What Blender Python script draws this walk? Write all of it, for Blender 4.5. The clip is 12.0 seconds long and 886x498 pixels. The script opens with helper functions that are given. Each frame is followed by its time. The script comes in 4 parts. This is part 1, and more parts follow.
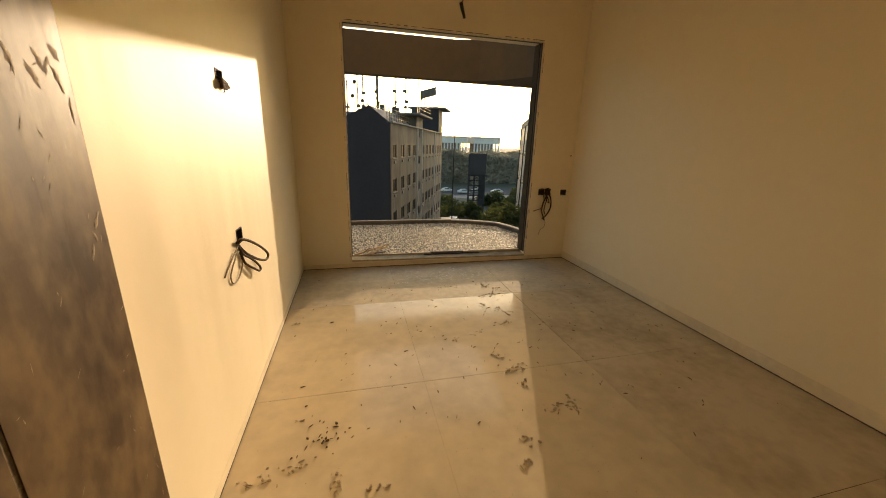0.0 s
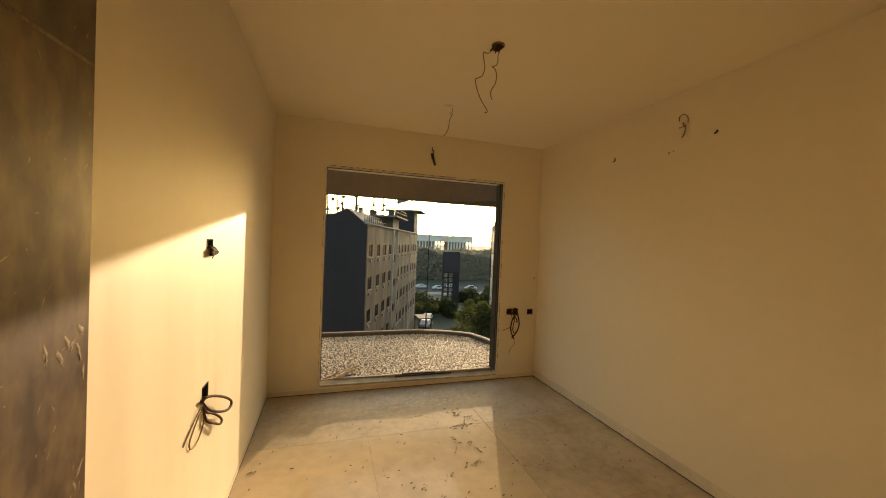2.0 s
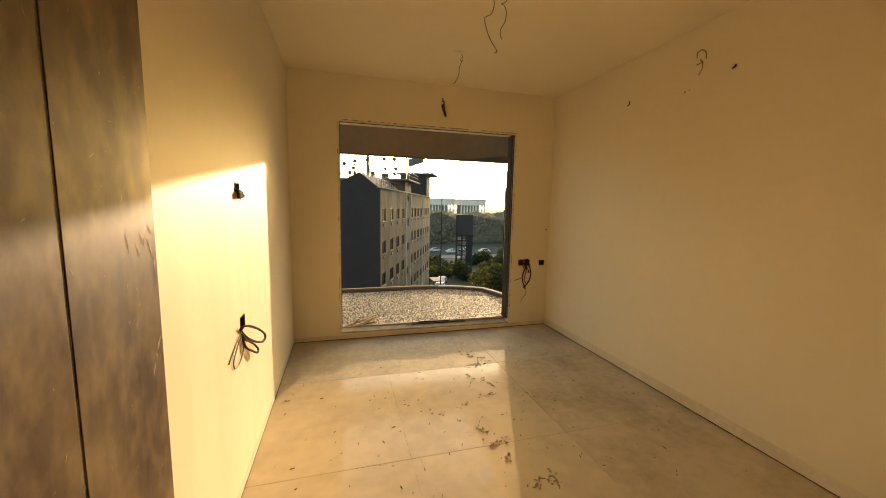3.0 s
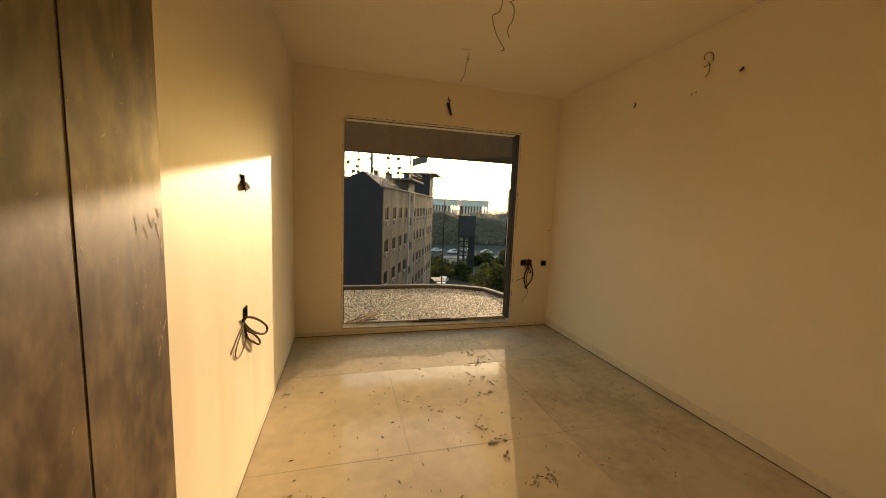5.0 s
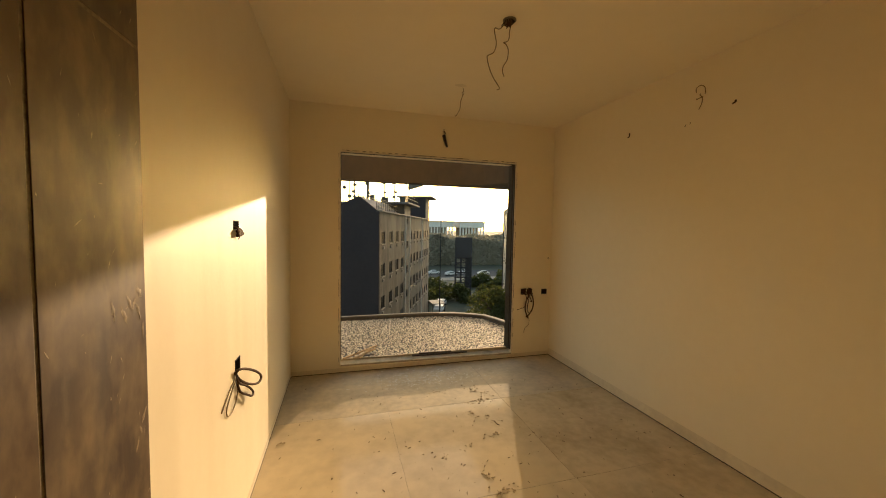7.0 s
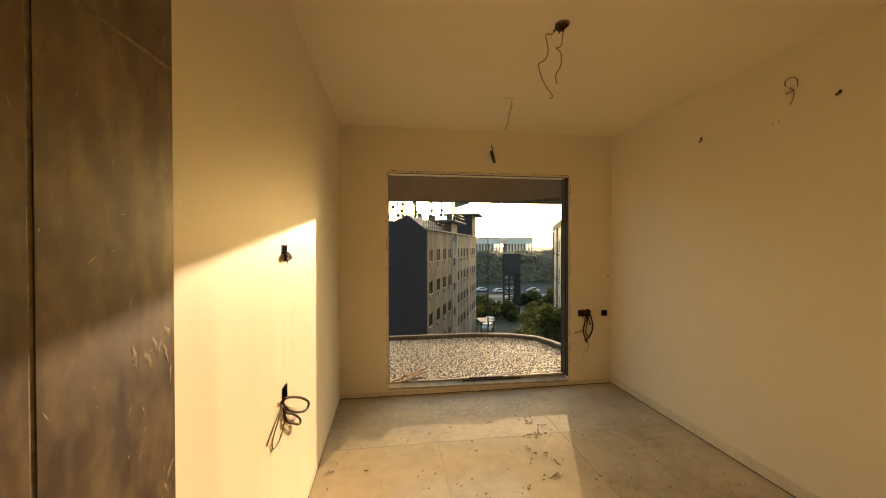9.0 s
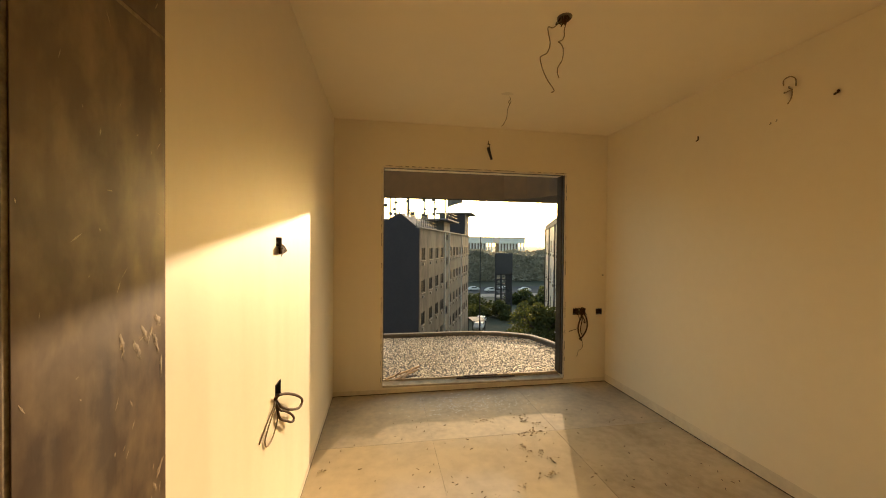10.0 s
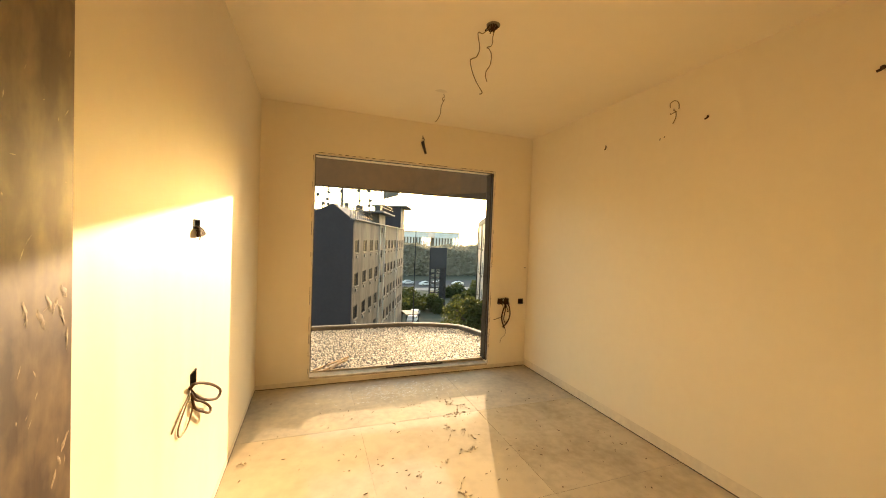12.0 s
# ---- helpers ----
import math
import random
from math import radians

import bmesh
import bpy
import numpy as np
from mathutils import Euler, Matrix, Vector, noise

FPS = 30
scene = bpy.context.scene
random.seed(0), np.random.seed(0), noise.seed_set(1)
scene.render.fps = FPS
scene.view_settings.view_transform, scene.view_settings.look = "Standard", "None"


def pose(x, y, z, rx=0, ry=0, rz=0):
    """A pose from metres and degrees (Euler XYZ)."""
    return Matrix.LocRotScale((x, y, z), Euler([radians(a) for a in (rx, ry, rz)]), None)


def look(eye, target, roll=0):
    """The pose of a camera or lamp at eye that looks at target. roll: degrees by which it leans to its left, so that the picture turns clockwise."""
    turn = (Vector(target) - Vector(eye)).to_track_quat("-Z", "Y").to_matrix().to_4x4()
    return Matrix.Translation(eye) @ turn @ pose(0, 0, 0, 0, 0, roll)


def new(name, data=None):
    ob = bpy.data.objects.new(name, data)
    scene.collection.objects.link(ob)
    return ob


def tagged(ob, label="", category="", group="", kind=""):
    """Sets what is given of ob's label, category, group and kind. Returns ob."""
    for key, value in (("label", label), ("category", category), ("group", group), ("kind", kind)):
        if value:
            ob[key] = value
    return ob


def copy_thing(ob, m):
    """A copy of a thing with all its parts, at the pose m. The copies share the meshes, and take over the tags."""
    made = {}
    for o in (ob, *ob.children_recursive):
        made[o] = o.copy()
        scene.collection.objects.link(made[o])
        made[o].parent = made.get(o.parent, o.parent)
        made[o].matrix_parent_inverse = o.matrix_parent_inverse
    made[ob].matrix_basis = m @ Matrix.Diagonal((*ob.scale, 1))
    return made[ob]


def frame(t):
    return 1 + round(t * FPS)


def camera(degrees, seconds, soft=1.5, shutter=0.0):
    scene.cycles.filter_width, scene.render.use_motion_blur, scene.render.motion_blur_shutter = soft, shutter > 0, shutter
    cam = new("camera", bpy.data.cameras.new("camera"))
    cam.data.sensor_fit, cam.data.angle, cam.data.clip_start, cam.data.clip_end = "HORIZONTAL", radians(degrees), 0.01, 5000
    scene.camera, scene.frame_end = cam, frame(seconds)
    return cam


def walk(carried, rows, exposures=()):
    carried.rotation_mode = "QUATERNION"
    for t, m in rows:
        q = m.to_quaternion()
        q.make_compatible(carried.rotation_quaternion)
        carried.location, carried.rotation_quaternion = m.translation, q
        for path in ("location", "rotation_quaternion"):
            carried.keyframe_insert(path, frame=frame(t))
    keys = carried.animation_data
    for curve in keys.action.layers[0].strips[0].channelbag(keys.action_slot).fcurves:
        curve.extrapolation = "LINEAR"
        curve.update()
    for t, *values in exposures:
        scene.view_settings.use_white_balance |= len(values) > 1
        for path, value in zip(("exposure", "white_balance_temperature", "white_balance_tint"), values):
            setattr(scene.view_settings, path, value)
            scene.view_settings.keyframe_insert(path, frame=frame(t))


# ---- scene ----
cam = camera(101.9, 12.0, soft=1.0)
PATH = [
    (0, (0.506, 0.422, 1.234), (0.978, 2.284, 0.677), 1.7),
    (0.5, (0.509, 0.4, 1.236), (1.042, 2.27, 0.769), 2.1),
    (1, (0.509, 0.398, 1.343), (1.027, 2.317, 1.127), 1.8),
    (1.5, (0.514, 0.377, 1.464), (1.095, 2.288, 1.364), 2.6),
    (2, (0.502, 0.328, 1.521), (1.111, 2.233, 1.489), 2.3),
    (2.5, (0.486, 0.304, 1.445), (1.149, 2.183, 1.265), 0.9),
    (3, (0.482, 0.23, 1.404), (1.022, 2.142, 1.17), 1.1),
    (4.8, (0.48, 0.219, 1.383), (0.997, 2.139, 1.17), 2.7),
    (5, (0.475, 0.225, 1.381), (1.005, 2.14, 1.149), 2.3),
    (5.5, (0.475, 0.218, 1.391), (0.988, 2.141, 1.197), 2.3),
    (6, (0.475, 0.238, 1.41), (1.023, 2.146, 1.164), 2.5),
    (6.5, (0.487, 0.236, 1.474), (1.117, 2.131, 1.351), 2.0),
    (7, (0.472, 0.29, 1.477), (1.018, 2.211, 1.365), 1.0),
    (7.5, (0.461, 0.364, 1.481), (0.971, 2.297, 1.406), -0.2),
    (7.7, (0.477, 0.386, 1.478), (0.923, 2.335, 1.419), -0.4),
    (9.3, (0.485, 0.439, 1.496), (0.775, 2.418, 1.482), -0.1),
    (9.5, (0.469, 0.462, 1.478), (0.781, 2.437, 1.468), 0.2),
    (10, (0.458, 0.457, 1.472), (0.791, 2.429, 1.447), 0.5),
    (10.5, (0.46, 0.452, 1.464), (0.832, 2.417, 1.435), 1.8),
    (11, (0.474, 0.437, 1.465), (0.908, 2.389, 1.434), 1.6),
    (11.5, (0.475, 0.416, 1.459), (0.995, 2.346, 1.408), 1.8),
    (12, (0.469, 0.37, 1.449), (1.149, 2.25, 1.398), 2.1),
]
walk(cam, [(t, look(eye, target, roll)) for t, eye, target, roll in PATH],
     exposures=[(t, stops, kelvin, 5) for t, stops, kelvin in ((0.0, 1.42, 6650), (0.5, 0.85, 6700), (1.0, 0.9, 6750), (1.5, 1.3, 6850), (2.0, 1.66, 7000), (2.5, 1.95, 7050), (3.0, 1.9, 7200), (5.0, 1.58, 7050), (6.5, 1.55, 7050), (7.5, 1.6, 7100), (9.5, 1.86, 6950), (10.5, 1.84, 7050), (11.0, 2.1, 7050), (11.5, 2.1, 7150), (12.0, 2.75, 7100))])

# ---- light ----
SUN_AZ, SUN_EL = radians(22.8), radians(7.9)
world = bpy.data.worlds.new("sky")
scene.world = world
world.use_nodes = True
wn = world.node_tree.nodes
sky = wn.new("ShaderNodeTexSky")
sky.sky_type, sky.sun_disc = "NISHITA", False
sky.sun_elevation, sky.sun_rotation = SUN_EL, SUN_AZ
sky.air_density, sky.dust_density, sky.ozone_density = 1.0, 2.5, 1.0
world.node_tree.links.new(sky.outputs[0], wn["Background"].inputs[0])
wn["Background"].inputs[1].default_value = 0.15
sun = new("sun", bpy.data.lights.new("sun", "SUN"))
sun.data.energy, sun.data.angle, sun.data.color = 2.0, radians(0.42), (0.84, 0.615, 0.42)
sun_way = Vector((math.sin(SUN_AZ) * math.cos(SUN_EL), math.cos(SUN_AZ) * math.cos(SUN_EL), math.sin(SUN_EL)))
sun.matrix_world = look(tuple(sun_way * 60), (0, 0, 0))

# ---- materials ----


def mat(name, color, rough=0.6, metal=0.0, color2=None, scale=3.0, scale2=None, bump=0.0, bump_scale=60.0,
        spec=0.5, rand=0.0, rough2=None, stretch=(1, 1, 1), low=0.35, high=0.65):
    """Base colour mixed from two tones by noise at two scales, with fine relief."""
    m = bpy.data.materials.new(name)
    m.use_nodes = True
    nt = m.node_tree
    n, l = nt.nodes, nt.links
    b = n["Principled BSDF"]
    b.inputs["Roughness"].default_value = rough
    b.inputs["Metallic"].default_value = metal
    b.inputs["Specular IOR Level"].default_value = spec
    geo = n.new("ShaderNodeTexCoord")
    mp = n.new("ShaderNodeMapping")
    mp.inputs["Scale"].default_value = stretch
    l.new(geo.outputs["Object"], mp.inputs[0])
    color2 = color2 or tuple(c * 0.82 for c in color)
    a = n.new("ShaderNodeTexNoise")
    a.inputs["Scale"].default_value, a.inputs["Detail"].default_value = scale, 6
    c = n.new("ShaderNodeTexNoise")
    c.inputs["Scale"].default_value, c.inputs["Detail"].default_value = scale2 or scale * 9, 4
    for t in (a, c):
        l.new(mp.outputs[0], t.inputs[0])
    add = n.new("ShaderNodeMath")
    add.operation = "MULTIPLY_ADD"
    add.inputs[1].default_value = 0.35
    l.new(c.outputs[0], add.inputs[0])
    sc = n.new("ShaderNodeMath")
    sc.operation = "MULTIPLY"
    sc.inputs[1].default_value = 0.65
    l.new(a.outputs[0], sc.inputs[0])
    l.new(sc.outputs[0], add.inputs[2])
    ramp = n.new("ShaderNodeValToRGB")
    ramp.color_ramp.elements[0].position, ramp.color_ramp.elements[1].position = low, high
    ramp.color_ramp.elements[0].color, ramp.color_ramp.elements[1].color = (*color, 1), (*color2, 1)
    l.new(add.outputs[0], ramp.inputs[0])
    out = ramp.outputs[0]
    if rand:
        oi = n.new("ShaderNodeObjectInfo")
        mr = n.new("ShaderNodeMapRange")
        mr.inputs["To Min"].default_value, mr.inputs["To Max"].default_value = 1 - rand, 1 + rand
        l.new(oi.outputs["Random"], mr.inputs[0])
        vm = n.new("ShaderNodeVectorMath")
        vm.operation = "SCALE"
        l.new(out, vm.inputs[0])
        l.new(mr.outputs[0], vm.inputs["Scale"])
        out = vm.outputs[0]
    l.new(out, b.inputs["Base Color"])
    if rough2 is not None:
        r = n.new("ShaderNodeMapRange")
        r.inputs["From Min"].default_value, r.inputs["From Max"].default_value = low, high
        r.inputs["To Min"].default_value, r.inputs["To Max"].default_value = rough, rough2
        l.new(add.outputs[0], r.inputs[0])
        l.new(r.outputs[0], b.inputs["Roughness"])
    if bump:
        d = n.new("ShaderNodeTexNoise")
        d.inputs["Scale"].default_value, d.inputs["Detail"].default_value = bump_scale, 5
        l.new(mp.outputs[0], d.inputs[0])
        bp = n.new("ShaderNodeBump")
        bp.inputs["Strength"].default_value, bp.inputs["Distance"].default_value = bump, 0.01
        l.new(d.outputs[0], bp.inputs["Height"])
        l.new(bp.outputs[0], b.inputs["Normal"])
    return m


M = {}
M["wall"] = mat("wall_paint", (0.88, 0.785, 0.60), 0.55, color2=(0.85, 0.75, 0.565), scale=0.9, scale2=14, bump=0.05, bump_scale=35)
# dark surface for the unseen passage, chosen to weaken light bounced into the room
M["bare_wall"] = mat("bounce_cutting_render", (0.26, 0.22, 0.17), 0.85, color2=(0.18, 0.15, 0.115), scale=1.2, scale2=18, bump=0.1, bump_scale=40)
M["ceiling"] = mat("ceiling_paint", (0.90, 0.80, 0.61), 0.7, color2=(0.87, 0.77, 0.585), scale=0.8, bump=0.04, bump_scale=30)
M["soiled"] = mat("soiled_plaster", (0.68, 0.59, 0.44), 0.8, color2=(0.84, 0.745, 0.565), scale=3, bump=0.15, bump_scale=50)
M["tile"] = mat("dusty_floor_tile", (0.72, 0.61, 0.43), 0.085, color2=(0.50, 0.415, 0.29), scale=1.7, scale2=11, rough2=0.16, rand=0.015, low=0.42, high=0.74, spec=0.25)
M["tile_dull"] = mat("floor_tile_under_dust", (0.66, 0.57, 0.42), 0.8, color2=(0.44, 0.38, 0.29), scale=2.6, scale2=19, rough2=0.7, low=0.4, high=0.68, spec=0.12, bump=0.05, bump_scale=90)
# scuffed tile, also darkened to put the right side's shade into the colour
M["tile_worn"] = mat("scuffed_shaded_floor_tile", (0.67, 0.565, 0.395), 0.12, color2=(0.42, 0.34, 0.225), scale=2.3, scale2=15, rough2=0.26, rand=0.015, low=0.42, high=0.7, spec=0.3)
M["grout"] = mat("floor_grout", (0.12, 0.09, 0.06), 0.9, color2=(0.5, 0.44, 0.36), scale=1.3, low=0.45, high=0.55)
M["grout_dark"] = mat("open_joint", (0.07, 0.05, 0.035), 0.9, color2=(0.2, 0.15, 0.1), scale=7)
M["bead"] = mat("opening_bead", (0.82, 0.76, 0.66), 0.5, color2=(0.45, 0.38, 0.3), scale=18, low=0.45, high=0.75, bump=0.2)
M["sill"] = mat("sill_mortar", (0.58, 0.49, 0.34), 0.8, color2=(0.36, 0.29, 0.19), scale=11, bump=0.3)
# dark brown with a faint darker mottling
M["canopy"] = mat("brown_canopy", (0.10, 0.070, 0.040), 0.85, color2=(0.07, 0.052, 0.036), scale=0.8, bump=0.1, bump_scale=10)
M["concrete"] = mat("weathered_concrete", (0.30, 0.27, 0.23), 0.85, color2=(0.20, 0.175, 0.145), scale=1.7, bump=0.3, bump_scale=20)
# very dark brown, mottled slightly paler
M["reveal"] = mat("dark_reveal", (0.045, 0.035, 0.025), 0.85, spec=0.1, color2=(0.08, 0.062, 0.042), scale=5, bump=0.2)
M["kerb"] = mat("kerb_concrete", (0.11, 0.09, 0.07), 0.9, color2=(0.06, 0.05, 0.04), scale=3)
M["darkframe"] = mat("dark_subframe", (0.05, 0.042, 0.035), 0.5, bump=0.1)
M["metal_dark"] = mat("dark_metal", (0.06, 0.055, 0.05), 0.45, 0.6)
M["dusty_metal"] = mat("plaster_smeared_metal", (0.30, 0.23, 0.14), 0.7, color2=(0.06, 0.045, 0.03), scale=40)
M["steel"] = mat("hinge_steel", (0.55, 0.52, 0.48), 0.35, 1.0)
M["cable"] = mat("cable_sheath", (0.075, 0.036, 0.011), 0.75, spec=0.2)
M["cable2"] = mat("olive_cable", (0.24, 0.16, 0.06), 0.55)
# groove dust, paled further for the light catching the groove's side
M["groove"] = mat("dusty_lit_groove", (0.36, 0.29, 0.19), 0.8, color2=(0.09, 0.06, 0.035), scale=14)
M["splash"] = mat("plaster_splash", (0.84, 0.81, 0.75), 0.5, color2=(0.5, 0.47, 0.42), scale=20)
M["filler"] = mat("dried_filler", (0.46, 0.37, 0.25), 0.7, color2=(0.16, 0.11, 0.065), scale=60, bump=0.3)
M["wood"] = mat("raw_timber", (0.60, 0.43, 0.24), 0.7, color2=(0.28, 0.17, 0.09), scale=6, stretch=(1, 8, 8), bump=0.2)
M["wood_dark"] = mat("dark_timber", (0.07, 0.05, 0.035), 0.8)
M["chip"] = mat("plaster_chip", (0.62, 0.51, 0.35), 0.85, color2=(0.36, 0.28, 0.18), scale=30)
M["chip_dark"] = mat("wood_chip", (0.08, 0.05, 0.025), 0.8, color2=(0.2, 0.13, 0.07), scale=30)
M["pebble_stuff"] = mat("terrace_pebble_bed", (0.66, 0.58, 0.45), 0.55, spec=0.4, color2=(0.34, 0.28, 0.20), scale=9, scale2=60, low=0.42, high=0.64)
M["mortar"] = mat("terrace_mortar", (0.07, 0.06, 0.05), 0.85, bump=0.4, bump_scale=60)
M["render_grey"] = mat("facade_render", (0.18, 0.153, 0.123), 0.85, color2=(0.085, 0.071, 0.058), low=0.4, high=0.62, scale=0.55, scale2=4.5, stretch=(1, 1, 0.22), bump=0.15, bump_scale=5)
# facade render again for ends and flanks, with shade put into the colour
M["render_dark"] = mat("shaded_render", (0.036, 0.027, 0.028), 0.85, color2=(0.027, 0.020, 0.021), scale=0.4)
M["roof"] = mat("roof_slab", (0.16, 0.15, 0.15), 0.85)
M["glass_dark"] = mat("window_glass", (0.015, 0.015, 0.016), 0.5, spec=0.05)
# pale hall paint, whitened further to put distance haze into the colour
M["cladding"] = mat("hazed_pale_cladding", (0.84, 0.82, 0.78), 0.7, scale=0.3)
M["white"] = mat("pale_paint", (0.7, 0.68, 0.64), 0.6, scale=1)
M["asphalt"] = mat("asphalt", (0.045, 0.043, 0.042), 0.9, color2=(0.065, 0.062, 0.06), scale=0.08, scale2=3)
M["earth"] = mat("rough_ground", (0.10, 0.085, 0.055), 0.95, color2=(0.05, 0.065, 0.03), scale=0.05, scale2=1.2)
M["bark"] = mat("bark", (0.09, 0.065, 0.045), 0.9, bump=0.4, bump_scale=12)
M["leaf"] = mat("leaves", (0.055, 0.058, 0.020), 0.85, spec=0.2, color2=(0.028, 0.033, 0.012), scale=1.2)
# paler and greyer than foliage: the haze is put into the colour
M["leaf_hazy"] = mat("hazy_leaves", (0.27, 0.24, 0.19), 0.95, spec=0.05, color2=(0.24, 0.215, 0.165), scale=0.12)
M["tyre"] = mat("tyre_rubber", (0.02, 0.02, 0.02), 0.8)
M["sign"] = mat("sign_backing", (0.05, 0.045, 0.045), 0.8, scale=0.5)


def see_through(m, color):
    """Leaves that let light through from behind."""
    n, l = m.node_tree.nodes, m.node_tree.links
    b, out = n["Principled BSDF"], n["Material Output"]
    tr = n.new("ShaderNodeBsdfTranslucent")
    tr.inputs[0].default_value = (*color, 1)
    mx = n.new("ShaderNodeAddShader")
    l.new(b.outputs[0], mx.inputs[0])
    l.new(tr.outputs[0], mx.inputs[1])
    l.new(mx.outputs[0], out.inputs[0])


see_through(M["leaf"], (0.035, 0.04, 0.008))
see_through(M["leaf_hazy"], (0.10, 0.085, 0.05))


def door_veneer():
    """Dark streaky veneer under a thin cloudy film of plaster dust."""
    m = mat("brown_veneer", (0.060, 0.027, 0.010), 0.40, color2=(0.024, 0.011, 0.005), scale=1.5, scale2=11, stretch=(4.5, 4.5, 0.42), bump=0.05, bump_scale=9, rough2=0.52, low=0.34, high=0.66, spec=0.65)
    n, l = m.node_tree.nodes, m.node_tree.links
    b = n["Principled BSDF"]
    base = b.inputs["Base Color"].links[0].from_socket
    tc = n.new("ShaderNodeTexCoord")
    film = []
    for scale, detail, twist, stretch, lo, hi, top in ((7.0, 14, 0.1, (1, 1, 0.6), 0.38, 0.72, 0.5), (26, 14, 0.15, (1, 1, 0.5), 0.42, 0.72, 0.45)):
        mp, t, r = n.new("ShaderNodeMapping"), n.new("ShaderNodeTexNoise"), n.new("ShaderNodeMapRange")
        mp.inputs["Scale"].default_value = stretch
        t.inputs["Scale"].default_value, t.inputs["Detail"].default_value, t.inputs["Distortion"].default_value = scale, detail, twist
        r.inputs["From Min"].default_value, r.inputs["From Max"].default_value, r.inputs["To Max"].default_value = lo, hi, top
        l.new(tc.outputs["Object"], mp.inputs[0])
        l.new(mp.outputs[0], t.inputs[0])
        l.new(t.outputs[0], r.inputs[0])
        film.append(r.outputs[0])
    both = n.new("ShaderNodeMath")
    both.operation, both.use_clamp = "ADD", True
    l.new(film[0], both.inputs[0])
    l.new(film[1], both.inputs[1])
    mix = n.new("ShaderNodeMix")
    mix.data_type = "RGBA"
    l.new(both.outputs[0], mix.inputs[0])
    l.new(base, mix.inputs[6])
    mix.inputs[7].default_value = (0.27, 0.185, 0.095, 1)
    l.new(mix.outputs[2], b.inputs["Base Color"])
    return m


M["veneer"] = door_veneer()


def uneven(m, depth):
    """Long shallow waves left by the trowel, under the fine relief."""
    n, l = m.node_tree.nodes, m.node_tree.links
    fine = next(x for x in n if x.bl_idname == "ShaderNodeBump")
    tc, mp, t, bp = (n.new("ShaderNode" + k) for k in ("TexCoord", "Mapping", "TexNoise", "Bump"))
    mp.inputs["Scale"].default_value = (1, 1, 0.12)
    t.inputs["Scale"].default_value, t.inputs["Detail"].default_value = 3.2, 2
    bp.inputs["Strength"].default_value, bp.inputs["Distance"].default_value = 1.0, depth
    l.new(tc.outputs["Object"], mp.inputs[0])
    l.new(mp.outputs[0], t.inputs[0])
    l.new(t.outputs[0], bp.inputs["Height"])
    l.new(bp.outputs[0], fine.inputs["Normal"])


uneven(M["wall"], 0.013)

# ---- mesh helpers ----


def mesh_ob(name, bm, material, parent=None, label="", smooth=False, kind=""):
    me = bpy.data.meshes.new(name)
    bmesh.ops.recalc_face_normals(bm, faces=bm.faces)
    bm.to_mesh(me)
    bm.free()
    for k in (material if isinstance(material, list) else [material]):
        me.materials.append(M[k])
    if smooth:
        for p in me.polygons:
            p.use_smooth = True
    ob = new(name, me)
    ob.parent = parent
    return tagged(ob, label, kind=kind)


def part(name, bm, material, parent, label="", smooth=False, kind=""):
    """A part whose mesh is given in world coordinates, under a thing whose place may be anywhere."""
    ob = mesh_ob(name, bm, material, parent, label, smooth, kind)
    ob.matrix_parent_inverse = Matrix.Translation(parent.location).inverted()
    return ob


def empty(name, at, label, category, group=""):
    e = new(name)
    e.location = at
    return tagged(e, label, category, group)


def box(bm, lo, hi, bevel=0.0, matrix=None):
    vs = [bm.verts.new((x, y, z)) for x in (lo[0], hi[0]) for y in (lo[1], hi[1]) for z in (lo[2], hi[2])]
    fs = [bm.faces.new([vs[i] for i in f]) for f in ((0, 1, 3, 2), (4, 6, 7, 5), (0, 4, 5, 1), (2, 3, 7, 6), (0, 2, 6, 4), (1, 5, 7, 3))]
    if bevel:
        es = list({e for f in fs for e in f.edges})
        r = bmesh.ops.bevel(bm, geom=es, offset=bevel, segments=2, affect="EDGES", profile=0.6)
        vs = list({v for f in r["faces"] for v in f.verts} | {v for v in vs if v.is_valid})
    if matrix is not None:
        for v in vs:
            v.co = matrix @ v.co
    return vs


def one_box(lo, hi, bevel=0.0):
    bm = bmesh.new()
    box(bm, lo, hi, bevel)
    return bm


